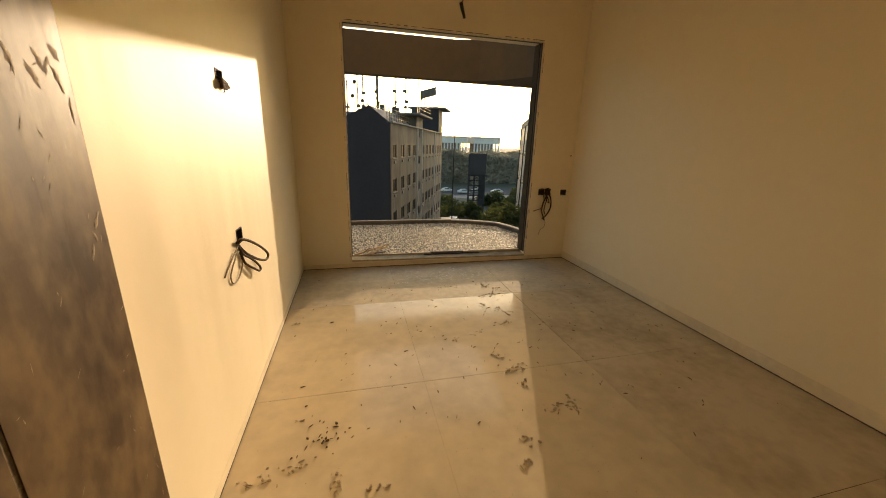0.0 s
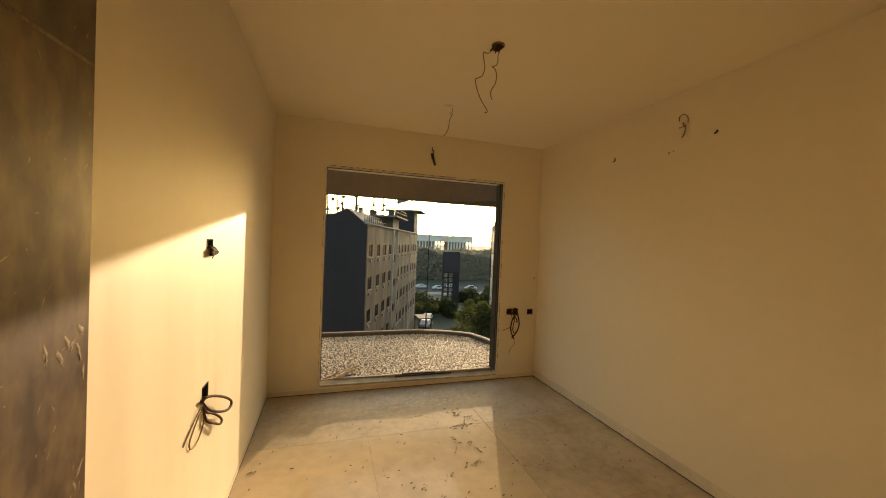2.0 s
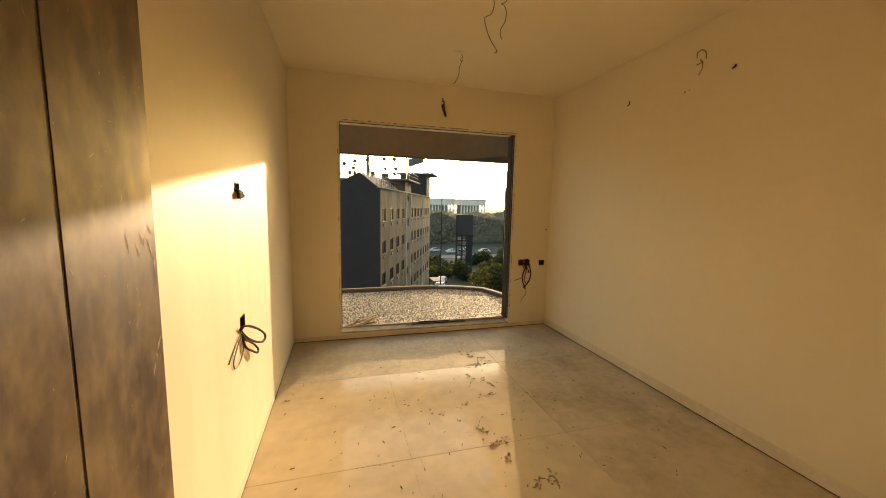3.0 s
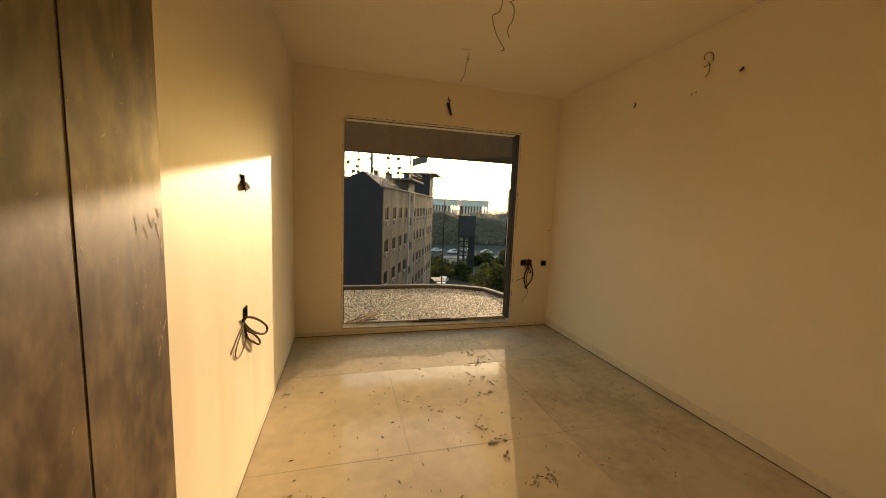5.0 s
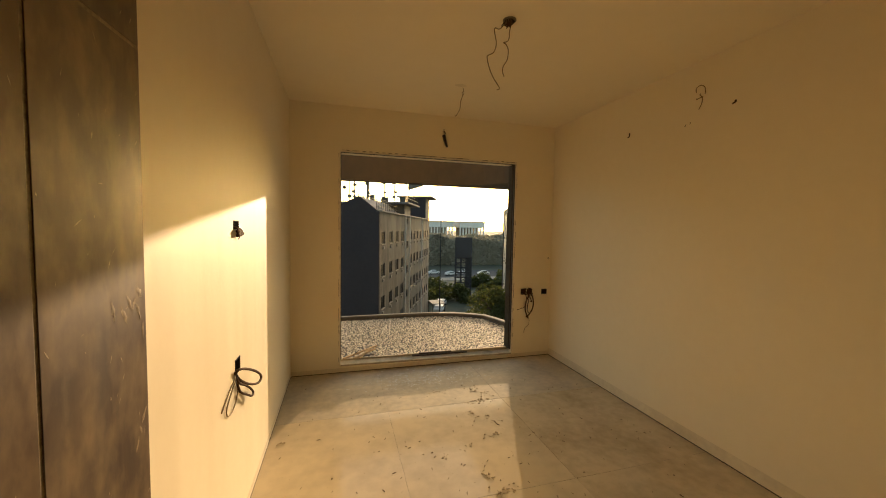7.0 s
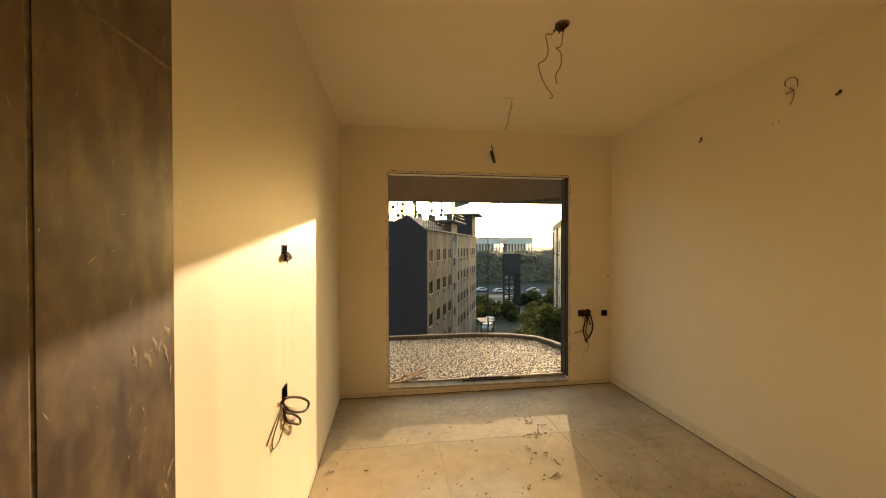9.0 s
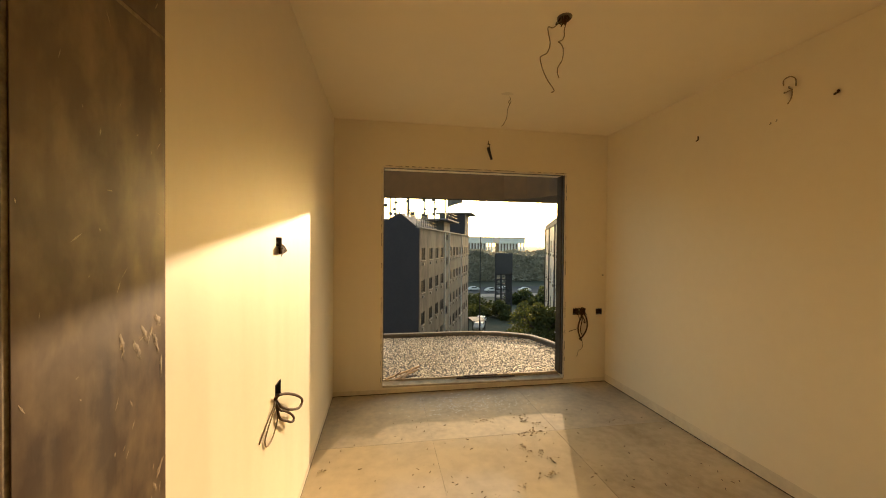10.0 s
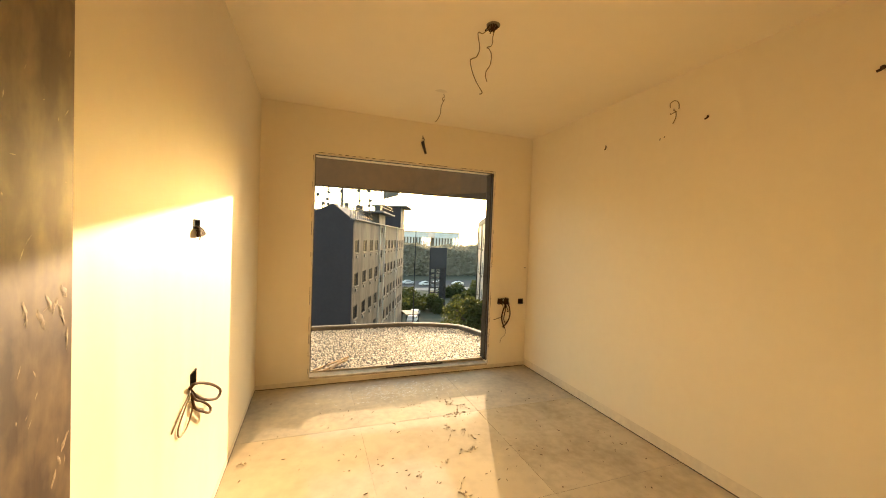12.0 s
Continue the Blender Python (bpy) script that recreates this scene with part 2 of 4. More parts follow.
def tube(bm, pts, r, n=8, steps=5, taper=0.0):
    """A smooth round wire through the points."""
    P = [Vector(p) for p in pts]
    out = []
    for i in range(len(P) - 1):
        p0, p1, p2, p3 = P[max(i - 1, 0)], P[i], P[i + 1], P[min(i + 2, len(P) - 1)]
        for k in range(steps):
            t = k / steps
            out.append(0.5 * ((2 * p1) + (p2 - p0) * t + (2 * p0 - 5 * p1 + 4 * p2 - p3) * t * t + (3 * p1 - p0 - 3 * p2 + p3) * t ** 3))
    out.append(P[-1])
    rings = []
    ref = Vector((0.3, 0.5, 0.81)).normalized()
    for i, p in enumerate(out):
        d = (out[min(i + 1, len(out) - 1)] - out[max(i - 1, 0)])
        d = d.normalized() if d.length > 1e-9 else Vector((0, 0, 1))
        a = d.cross(ref)
        a = (a if a.length > 1e-3 else d.cross(Vector((1, 0, 0)))).normalized()
        b = d.cross(a)
        rr = r * (1 - taper * i / (len(out) - 1))
        rings.append([bm.verts.new(p + a * math.cos(2 * math.pi * k / n) * rr + b * math.sin(2 * math.pi * k / n) * rr) for k in range(n)])
    for u, w in zip(rings, rings[1:]):
        for k in range(n):
            bm.faces.new((u[k], u[(k + 1) % n], w[(k + 1) % n], w[k]))
    bm.faces.new(rings[0][::-1])
    bm.faces.new(rings[-1])


def wall_sheet(us, vs, holes, place, thick, shift=None):
    """A wall in the plane (u, v) with holes (u0, u1, v0, v1) right through it; place(u, v, d) gives the world point at depth d."""
    us = sorted(set(us) | {h[i] for h in holes for i in (0, 1)})
    vs = sorted(set(vs) | {h[i] for h in holes for i in (2, 3)})
    bm = bmesh.new()
    made = {}

    def vert(i, j, d):
        if (i, j, d) not in made:
            u, v = us[i], vs[j]
            if shift:
                v = shift(u, v)
            made[i, j, d] = bm.verts.new(place(u, v, d * thick))
        return made[i, j, d]

    def solid(i, j):
        if not (0 <= i < len(us) - 1 and 0 <= j < len(vs) - 1):
            return False
        cu, cv = (us[i] + us[i + 1]) / 2, (vs[j] + vs[j + 1]) / 2
        return not any(h[0] < cu < h[1] and h[2] < cv < h[3] for h in holes)

    for i in range(len(us) - 1):
        for j in range(len(vs) - 1):
            if not solid(i, j):
                continue
            for d in (0, 1):
                bm.faces.new([vert(i, j, d), vert(i + 1, j, d), vert(i + 1, j + 1, d), vert(i, j + 1, d)])
            for (di, dj, a, b) in ((-1, 0, (0, 0), (0, 1)), (1, 0, (1, 0), (1, 1)), (0, -1, (0, 0), (1, 0)), (0, 1, (0, 1), (1, 1))):
                if not solid(i + di, j + dj):
                    bm.faces.new([vert(i + a[0], j + a[1], 0), vert(i + b[0], j + b[1], 0), vert(i + b[0], j + b[1], 1), vert(i + a[0], j + a[1], 1)])
    return bm


# ---- the room ----
W, D, H, FRONT = 2.85, 4.0, 2.66, 0.34
TH = 0.14
OX0, OX1, OT = 0.468, 2.36, 2.214


def sill_z(x):
    return 0.084 + (x - OX0) / (OX1 - OX0) * (0.062 - 0.084)


ROOM = dict(
    left=[(2.125, 2.21, 1.456, 1.50), (2.12, 2.20, 0.78, 0.85)],
    back=[(2.468, 2.535, 0.735, 0.800), (2.545, 2.612, 0.735, 0.800), (2.735, 2.805, 0.730, 0.795)],
)


def build_room():
    left = wall_sheet([-0.0 + FRONT - 0.2, D + TH], [-0.05, H + 0.12], ROOM["left"], lambda u, v, d: (-d, u, v), 0.12)
    mesh_ob("wall_left", left, "wall", kind="structure")
    back = wall_sheet([-0.05, W + 0.05], [-0.05, H + 0.05], [(OX0, OX1, 0.08, OT)] + ROOM["back"], lambda u, v, d: (u, D + d, v), TH,
                      shift=lambda u, v: sill_z(u) if v == 0.08 and u in (OX0, OX1) else v)
    mesh_ob("wall_window", back, "wall", kind="structure")
    right = wall_sheet([FRONT - 0.2, D + TH], [-0.05, H + 0.12], [], lambda u, v, d: (W + d, u, v), 0.12)
    mesh_ob("wall_right", right, "wall", kind="structure")
    front = wall_sheet([-0.05, W + 0.05], [-0.05, H + 0.05], [(0.05, 0.86, -0.05, 2.12)], lambda u, v, d: (u, FRONT - d, v), 0.2)
    mesh_ob("wall_door", front, "wall", kind="structure")
    mesh_ob("ceiling", one_box((-0.12, FRONT - 0.2, H), (W + 0.12, D + TH, H + 0.14)), "ceiling", kind="structure")
    # unseen passage added behind the doorway, dark to cut bounced light
    mesh_ob("added_passage_wall", one_box((-0.62, -1.6, -0.05), (-0.5, FRONT - 0.2, H)), "bare_wall", kind="structure")
    mesh_ob("added_passage_wall", one_box((1.9, -1.6, -0.05), (2.02, FRONT - 0.2, H)), "bare_wall", kind="structure")
    mesh_ob("added_passage_wall", one_box((-0.5, -1.6, -0.05), (1.9, -1.48, H)), "bare_wall", kind="structure")
    mesh_ob("added_passage_wall", one_box((-0.5, FRONT - 0.32, -0.05), (-0.12, FRONT - 0.202, H)), "bare_wall", kind="structure")
    mesh_ob("added_passage_ceiling", one_box((-0.62, -1.6, H + 0.002), (2.02, FRONT - 0.202, H + 0.14)), "bare_wall", kind="structure")
    mesh_ob("added_passage_floor", one_box((-0.62, -1.6, -0.15), (2.02, FRONT - 0.202, -0.001)), "concrete", kind="structure")


def build_floor():
    base = mesh_ob("floor", one_box((-0.1, FRONT - 0.2, -0.2), (W + 0.1, D + TH, -0.0015)), "grout", kind="structure")
    xs = [0.002, 0.84, 1.83, 2.815, W - 0.003]
    ys = [FRONT - 0.2, 1.09, 2.06, 3.11, D - 0.002]
    g = 0.0014
    gx = (0.0, 0.0007, 0.0014, 0.0008, 0.0)
    for i in range(len(xs) - 1):
        for j in range(len(ys) - 1):
            tight = 0.25 if j < 2 else 1.0
            bm = one_box((xs[i] + gx[i] * tight, ys[j] + g, -0.0012), (xs[i + 1] - gx[i + 1] * tight, ys[j + 1] - g, 0.0), 0.0)
            # columns right of the sun patch get the scuffed, shade-darkened tile
            part("floor_tile", bm, "tile_dull" if j == 3 else "tile_worn" if i > 1 else "tile", base)


def build_skirting():
    # a soiled skim of plaster low on the walls, and the open dark joint under it
    for name, lo, hi in (("baseboard", (W - 0.0015, FRONT, 0.008), (W, D - 0.002, 0.085)), ("baseboard", (0.0, 1.2, 0.008), (0.0012, D - 0.002, 0.05)), ("baseboard", (0.003, D - 0.0015, 0.008), (W - 0.003, D, 0.05))):
        mesh_ob(name, one_box(lo, hi), "soiled", kind="structure")
    for lo, hi in (((W - 0.003, FRONT, 0.0005), (W, D - 0.004, 0.0075)), ((0.0, FRONT, 0.0005), (0.002, D - 0.004, 0.0055)), ((0.003, D - 0.003, 0.0005), (W - 0.004, D, 0.0075))):
        mesh_ob("trim", one_box(lo, hi), "grout_dark", kind="structure")


def build_opening():
    # chipped plaster bead round the opening, proud of the wall
    rnd = random.Random(4)
    bm = bmesh.new()

    def strip(a, b, inward, n=26):
        a, b = Vector(a), Vector(b)
        for k in range(n):
            p, q = a.lerp(b, k / n), a.lerp(b, (k + 1) / n)
            w = 0.011 + rnd.uniform(-0.004, 0.004)
            t = 0.003 + rnd.uniform(0, 0.004)
            lo = Vector((min(p.x, q.x), D - t, min(p.z, q.z)))
            hi = Vector((max(p.x, q.x), D - 0.0005, max(p.z, q.z)))
            if inward.x:
                lo.x, hi.x = (p.x - w, p.x) if inward.x < 0 else (p.x, p.x + w)
            else:
                lo.z, hi.z = p.z, p.z + w
            box(bm, lo, hi)
    strip((OX0, D, sill_z(OX0)), (OX0, D, OT), Vector((-1, 0, 0)))
    strip((OX1, D, sill_z(OX1)), (OX1, D, OT), Vector((1, 0, 0)))
    strip((OX0 - 0.01, D, OT), (OX1 + 0.01, D, OT), Vector((0, 0, 1)), 40)
    mesh_ob("trim", bm, "bead", kind="structure")
    bm = bmesh.new()
    for k in range(60):
        if rnd.random() < 0.7:
            x = OX0 - 0.015 + (OX1 - OX0 + 0.03) * k / 60
            box(bm, (x, D - 0.0015, OT + 0.0165 + rnd.uniform(-0.001, 0.001)), (x + 0.033, D - 0.0001, OT + 0.0205 + rnd.uniform(-0.001, 0.0015)))
    for k in range(50):
        z = 0.12 + 2.08 * k / 50
        if rnd.random() < 0.35:
            box(bm, (OX0 - 0.019, D - 0.0015, z), (OX0 - 0.016, D - 0.0001, z + 0.045))
        if rnd.random() < 0.5:
            box(bm, (OX1 + 0.016, D - 0.0015, z), (OX1 + 0.019, D - 0.0001, z + 0.045))
    mesh_ob("trim", bm, "grout_dark", kind="structure")
    # dark sub-frame lining the reveal at its outer half
    frame = empty("window_frame", (OX0, D + TH, 0.1), "dark narrow metal sub-frame fixed round the unglazed opening", "window frame")
    frame["kind"] = "structure"
    for name, lo, hi, k in (("jamb", (OX1 - 0.012, D + 0.006, 0.10), (OX1 + 0.001, D + 0.03, OT), "darkframe"), ("jamb", (OX0 - 0.001, D + 0.006, 0.13), (OX0 + 0.006, D + 0.03, OT), "darkframe"),
                            ("reveal", (OX1 - 0.02, D + 0.032, 0.10), (OX1 + 0.001, D + TH - 0.004, OT), "reveal"), ("head", (OX0 + 0.006, D + 0.006, OT - 0.004), (OX1 - 0.02, D + 0.03, OT + 0.001), "darkframe")):
        part(name, one_box(lo, hi, 0.001), k, frame)
    # sloping stone sill
    bm = bmesh.new()
    for x0, x1 in ((OX0 + 0.001, 1.1), (1.103, 1.72), (1.723, OX1 - 0.001)):
        vs = box(bm, (x0, D - 0.012, 0), (x1, D + 0.089, 0.016))
        for v in vs:
            v.co.z += sill_z(v.co.x) - (0.012 if v.co.y < D else 0.004)
    # mortar upstand with a worn top, and the lower outer ledge behind it
    n = 30
    for k in range(n):
        x0, x1 = OX0 + 0.001 + (OX1 - OX0 - 0.002) * k / n, OX0 + 0.001 + (OX1 - OX0 - 0.002) * (k + 1) / n
        top = 0.106 + rnd.uniform(-0.002, 0.002)
        box(bm, (x0, D + 0.09, 0.0), (x1, D + 0.112 + rnd.uniform(-0.004, 0.004), top), 0.002)
    box(bm, (OX0 + 0.001, D + 0.118, -0.1), (OX1 - 0.001, D + TH + 0.05, 0.045), 0.003)
    mesh_ob("window_sill", bm, "sill", kind="structure")


build_room()
build_floor()
build_skirting()
build_opening()

# ---- the door leaf, open against the wall ----


def build_door():
    y0, y1, x0, x1, z0, z1 = 0.375, 1.135, 0.014, 0.052, 0.012, 2.09
    door = empty("door_1", (0.03, y0, z0), "dusty brown veneered flush door leaf standing fully open against the wall", "door")
    bm = one_box((x0, y0, z0), (x1 - 0.0018, y1, z1), 0.0012)
    part("leaf", bm, "groove", door)
    # face panels with routed grooves between them
    g = 0.0038
    gy = y1 - 0.245
    cuts = [(gy + g, y1 - 0.002, z0 + 0.002, 1.81 - g), (gy + g, y1 - 0.002, 1.81 + g, z1 - 0.002),
            (y0 + 0.12, gy - g, z0 + 0.002, 1.81 - g), (y0 + 0.12, gy - g, 1.81 + g, z1 - 0.002),
            (y0 + 0.002, y0 + 0.12 - 2 * g, z0 + 0.002, z1 - 0.002)]
    for a, b, c, d in cuts:
        part("face_panel", one_box((x1 - 0.0018, a, c), (x1, b, d), 0.0006), "veneer", door)
    part("edge_band", one_box((x0 + 0.001, y1 + 0.0002, z0 + 0.002), (x1 - 0.002, y1 + 0.0016, z1 - 0.002)), "filler", door, "pale bare edge of the leaf")
    for z in (0.25, 1.05, 1.85):
        bm = bmesh.new()
        tube(bm, [(0.058, y0 - 0.008, z - 0.05), (0.058, y0 - 0.008, z + 0.05)], 0.007, steps=1)
        box(bm, (0.0525, y0 - 0.004, z - 0.048), (0.0545, y0 + 0.03, z + 0.048))
        part("hinge", bm, "steel", door)
    # smears of filler near the free edge
    rnd = random.Random(9)
    bm = bmesh.new()
    for cy, cz in ((1.095, 1.325), (1.108, 1.315), (1.115, 1.345), (1.04, 1.325), (1.121, 1.27), (1.085, 1.33), (1.118, 1.10), (1.108, 1.075), (1.095, 1.05), (1.112, 1.30), (1.07, 1.31)):
        n = 15
        ln, wd, tilt, bend = rnd.uniform(0.010, 0.024), rnd.uniform(0.0025, 0.0065), rnd.uniform(-0.5, 0.5), rnd.uniform(-0.12, 0.12)
        c = bm.verts.new((x1 + 0.0008, cy, cz))
        ring = []
        for k in range(n):
            a = 2 * math.pi * k / n
            u, v = wd * math.cos(a) * rnd.uniform(0.4, 1.3), ln * math.sin(a) * rnd.uniform(0.65, 1.15)
            u += bend * abs(v)
            ring.append(bm.verts.new((x1 + 0.0002, cy + u * math.cos(tilt) - v * math.sin(tilt), cz + u * math.sin(tilt) + v * math.cos(tilt))))
        for k in range(n):
            bm.faces.new((c, ring[k], ring[(k + 1) % n]))
    part("filler_smear", bm, "filler", door, "pale dried filler smears")
    bm = bmesh.new()
    for k in range(70):
        y, z = y1 - 0.004 - abs(rnd.gauss(0, 0.16)), rnd.uniform(0.5, 1.9)
        ln, w, a = rnd.uniform(0.004, 0.022), rnd.uniform(0.0006, 0.0014), rnd.gauss(1.3, 0.5)
        if y < y0 + 0.15:
            continue
        u, v = Vector((0, math.cos(a), math.sin(a))) * ln / 2, Vector((0, -math.sin(a), math.cos(a))) * w
        c = Vector((x1 + 0.0003, y, z))
        bm.faces.new([bm.verts.new(c - u), bm.verts.new(c + v), bm.verts.new(c + u), bm.verts.new(c - v)])
    part("scratch", bm, "filler", door, "fine pale scratches and paint flecks")
    door.matrix_basis = Matrix.Translation(door.location) @ Matrix.Rotation(radians(-3.5), 4, "Z")
    frame = empty("door_frame", (0.0, FRONT, 0), "brown timber lining of the doorway", "door frame")
    frame["kind"] = "structure"
    for lo, hi in (((0.05, FRONT - 0.2, 0.002), (0.07, FRONT - 0.002, 2.118)), ((0.84, FRONT - 0.2, 0.002), (0.86, FRONT - 0.002, 2.118)), ((0.07, FRONT - 0.2, 2.098), (0.84, FRONT - 0.002, 2.118))):
        part("jamb", one_box(lo, hi, 0.001), "veneer", frame)


# ---- wiring ----


def open_box(bm, place, u0, u1, v0, v1, depth):
    """A recessed steel switch box: rim, sides and back; place(u, v, d), d into the wall."""
    t = 0.002
    e = 0.0015
    for a, b, c, d in ((u0 + e, u0 + e + t, v0 + e, v1 - e), (u1 - e - t, u1 - e, v0 + e, v1 - e), (u0 + e + t, u1 - e - t, v0 + e, v0 + e + t), (u0 + e + t, u1 - e - t, v1 - e - t, v1 - e)):
        p, q = place(a, c, -0.003), place(b, d, depth)
        box(bm, tuple(map(min, zip(p, q))), tuple(map(max, zip(p, q))))
    p, q = place(u0 + e, v0 + e, depth), place(u1 - e, v1 - e, depth + t)
    box(bm, tuple(map(min, zip(p, q))), tuple(map(max, zip(p, q))))


def build_wiring():
    L = lambda u, v, d: (-d, u, v)
    B = lambda u, v, d: (u, D + d, v)
    rnd = random.Random(21)
    # upper left box with a folded bundle hanging out
    t = empty("switch_box", (0, 2.167, 1.456), "dark recessed switch box with a stuffed bundle of wires hanging out", "switch box", "boxes in the walls")
    bm = bmesh.new()
    open_box(bm, L, *ROOM["left"][0], 0.045)
    part("box_shell", bm, "metal_dark", t)
    bm = bmesh.new()
    for k in range(12):
        y = 2.14 + rnd.uniform(0, 0.05)
        tube(bm, [(-0.03, y, 1.475), (0.004, y, 1.465), (0.014, y + rnd.uniform(-0.015, 0.015), 1.455), (0.018, 2.178 + rnd.uniform(-0.05, 0.05), rnd.uniform(1.43, 1.45)), (0.013, 2.178 + rnd.uniform(-0.045, 0.045), rnd.uniform(1.425, 1.44)), (0.006, 2.178 + rnd.uniform(-0.03, 0.03), 1.452)], 0.0045)
    tube(bm, [(0.01, 2.18, 1.435), (0.01, 2.185, 1.42), (0.008, 2.18, 1.412)], 0.0022)
    part("wire_bundle", bm, "cable", t, smooth=True)
    # lower left box with loops of cable
    t = empty("switch_box", (0, 2.16, 0.78), "dark recessed socket box with coiled cable loops hanging out", "switch box", "boxes in the walls")
    bm = bmesh.new()
    open_box(bm, L, *ROOM["left"][1], 0.045)
    part("box_shell", bm, "metal_dark", t)
    bm = bmesh.new()
    tube(bm, [(-0.02, 2.16, 0.80), (0.006, 2.10, 0.797), (0.02, 2.105, 0.812), (0.03, 2.189, 0.783), (0.038, 2.325, 0.72), (0.042, 2.44, 0.654), (0.042, 2.455, 0.624), (0.038, 2.408, 0.620), (0.03, 2.311, 0.655), (0.022, 2.21, 0.705), (0.014, 2.136, 0.754), (-0.01, 2.14, 0.79)], 0.0062, steps=5)
    tube(bm, [(-0.02, 2.15, 0.79), (0.012, 2.107, 0.765), (0.016, 2.144, 0.729), (0.02, 2.203, 0.698), (0.026, 2.277, 0.651), (0.028, 2.337, 0.602), (0.028, 2.306, 0.596), (0.022, 2.23, 0.638), (0.016, 2.161, 0.679), (0.012, 2.133, 0.71), (0.0, 2.13, 0.78)], 0.0055, steps=5)
    part("cable_loop", bm, "cable", t, "dark brown cable loops", smooth=True)
    bm = bmesh.new()
    tube(bm, [(-0.01, 2.14, 0.79), (0.008, 2.096, 0.763), (0.008, 2.055, 0.75), (0.006, 2.001, 0.719), (0.005, 1.967, 0.688), (0.005, 1.984, 0.655), (0.006, 2.044, 0.646), (0.008, 2.097, 0.67), (0.008, 2.131, 0.707), (0.0, 2.125, 0.76)], 0.003, steps=6)
    tube(bm, [(-0.005, 2.13, 0.79), (0.008, 2.09, 0.782), (0.006, 2.037, 0.763), (0.004, 1.978, 0.738), (0.004, 1.904, 0.709)], 0.0028)
    part("cable_tail", bm, "cable2", t, "thin olive cable tails", smooth=True)
    # row of boxes beside the window opening
    t = empty("switch_box", (2.54, D, 0.735), "double dark recessed socket box stuffed with wires", "switch box", "boxes in the walls")
    for h in ROOM["back"][:2]:
        bm = bmesh.new()
        open_box(bm, B, *h, 0.045)
        part("box_shell", bm, "metal_dark", t)
    bm = bmesh.new()
    for k in range(40):
        x = rnd.uniform(2.475, 2.605)
        tube(bm, [(x, D + 0.03, rnd.uniform(0.75, 0.79)), (x + rnd.uniform(-0.02, 0.02), D - 0.03, rnd.uniform(0.735, 0.81)), (x + rnd.uniform(-0.03, 0.03), D - 0.006, rnd.uniform(0.735, 0.81)), (x + rnd.uniform(-0.02, 0.02), D + 0.03, rnd.uniform(0.75, 0.79))], 0.0032, n=6, steps=3)
    part("wire_stuffing", bm, "cable", t, smooth=True)
    bm = bmesh.new()
    tube(bm, [(2.56, D + 0.02, 0.76), (2.55, D - 0.03, 0.72), (2.515, D - 0.04, 0.65), (2.51, D - 0.04, 0.57), (2.535, D - 0.035, 0.50), (2.56, D - 0.02, 0.46)], 0.0074)
    tube(bm, [(2.58, D + 0.02, 0.76), (2.60, D - 0.03, 0.72), (2.61, D - 0.045, 0.64), (2.60, D - 0.04, 0.57), (2.565, D - 0.035, 0.51), (2.53, D - 0.025, 0.475)], 0.0074)
    tube(bm, [(2.555, D + 0.02, 0.76), (2.56, D - 0.03, 0.70), (2.535, D - 0.05, 0.63), (2.53, D - 0.05, 0.57), (2.55, D - 0.045, 0.53)], 0.005)
    tube(bm, [(2.57, D + 0.02, 0.76), (2.575, D - 0.03, 0.70), (2.59, D - 0.04, 0.655), (2.565, D - 0.045, 0.665)], 0.005)
    tube(bm, [(2.53, D + 0.02, 0.76), (2.53, D - 0.03, 0.68), (2.51, D - 0.03, 0.60), (2.46, D - 0.02, 0.575), (2.42, D - 0.01, 0.56)], 0.0034)
    part("cable_loop", bm, "cable", t, smooth=True)
    bm = bmesh.new()
    tube(bm, [(2.555, D - 0.02, 0.49), (2.575, D - 0.02, 0.44), (2.57, D - 0.015, 0.38), (2.53, D - 0.012, 0.345), (2.515, D - 0.01, 0.29)], 0.002)
    part("cable_tail", bm, "cable2", t, smooth=True)
    t = empty("switch_box", (2.77, D, 0.73), "single dark recessed socket box beside the double one", "switch box", "boxes in the walls")
    bm = bmesh.new()
    open_box(bm, B, *ROOM["back"][2], 0.045)
    part("box_shell", bm, "metal_dark", t)
    bm = bmesh.new()
    for k in range(5):
        x = rnd.uniform(2.745, 2.795)
        tube(bm, [(x, D + 0.035, 0.75), (x + 0.01, D + 0.01, rnd.uniform(0.745, 0.785)), (x, D + 0.035, 0.775)], 0.003, n=6, steps=3)
    part("wire_stuffing", bm, "cable", t, smooth=True)
    # ceiling box and its two drooping wires
    t = empty("ceiling_junction_box", (1.385, 2.21, H), "round dark ceiling junction box with two drooping wires", "junction box")
    bm = bmesh.new()
    n = 20
    rings = []
    for r, z in ((0.029, H - 0.001), (0.038, H - 0.001), (0.038, H - 0.005), (0.035, H - 0.008), (0.030, H - 0.008), (0.029, H - 0.002)):
        rings.append([bm.verts.new((1.385 + r * math.cos(2 * math.pi * k / n), 2.21 + r * math.sin(2 * math.pi * k / n), z)) for k in range(n)])
    for a, b in zip(rings, rings[1:]):
        for k in range(n):
            bm.faces.new((a[k], a[(k + 1) % n], b[(k + 1) % n], b[k]))
    bm.faces.new(rings[-1])
    part("box_rim", bm, "dusty_metal", t, "plaster-smeared rim of the box")
    bm = bmesh.new()
    for k in range(12):
        a = rnd.uniform(0, 6.28)
        x, y = 1.385 + 0.024 * math.cos(a), 2.21 + 0.024 * math.sin(a)
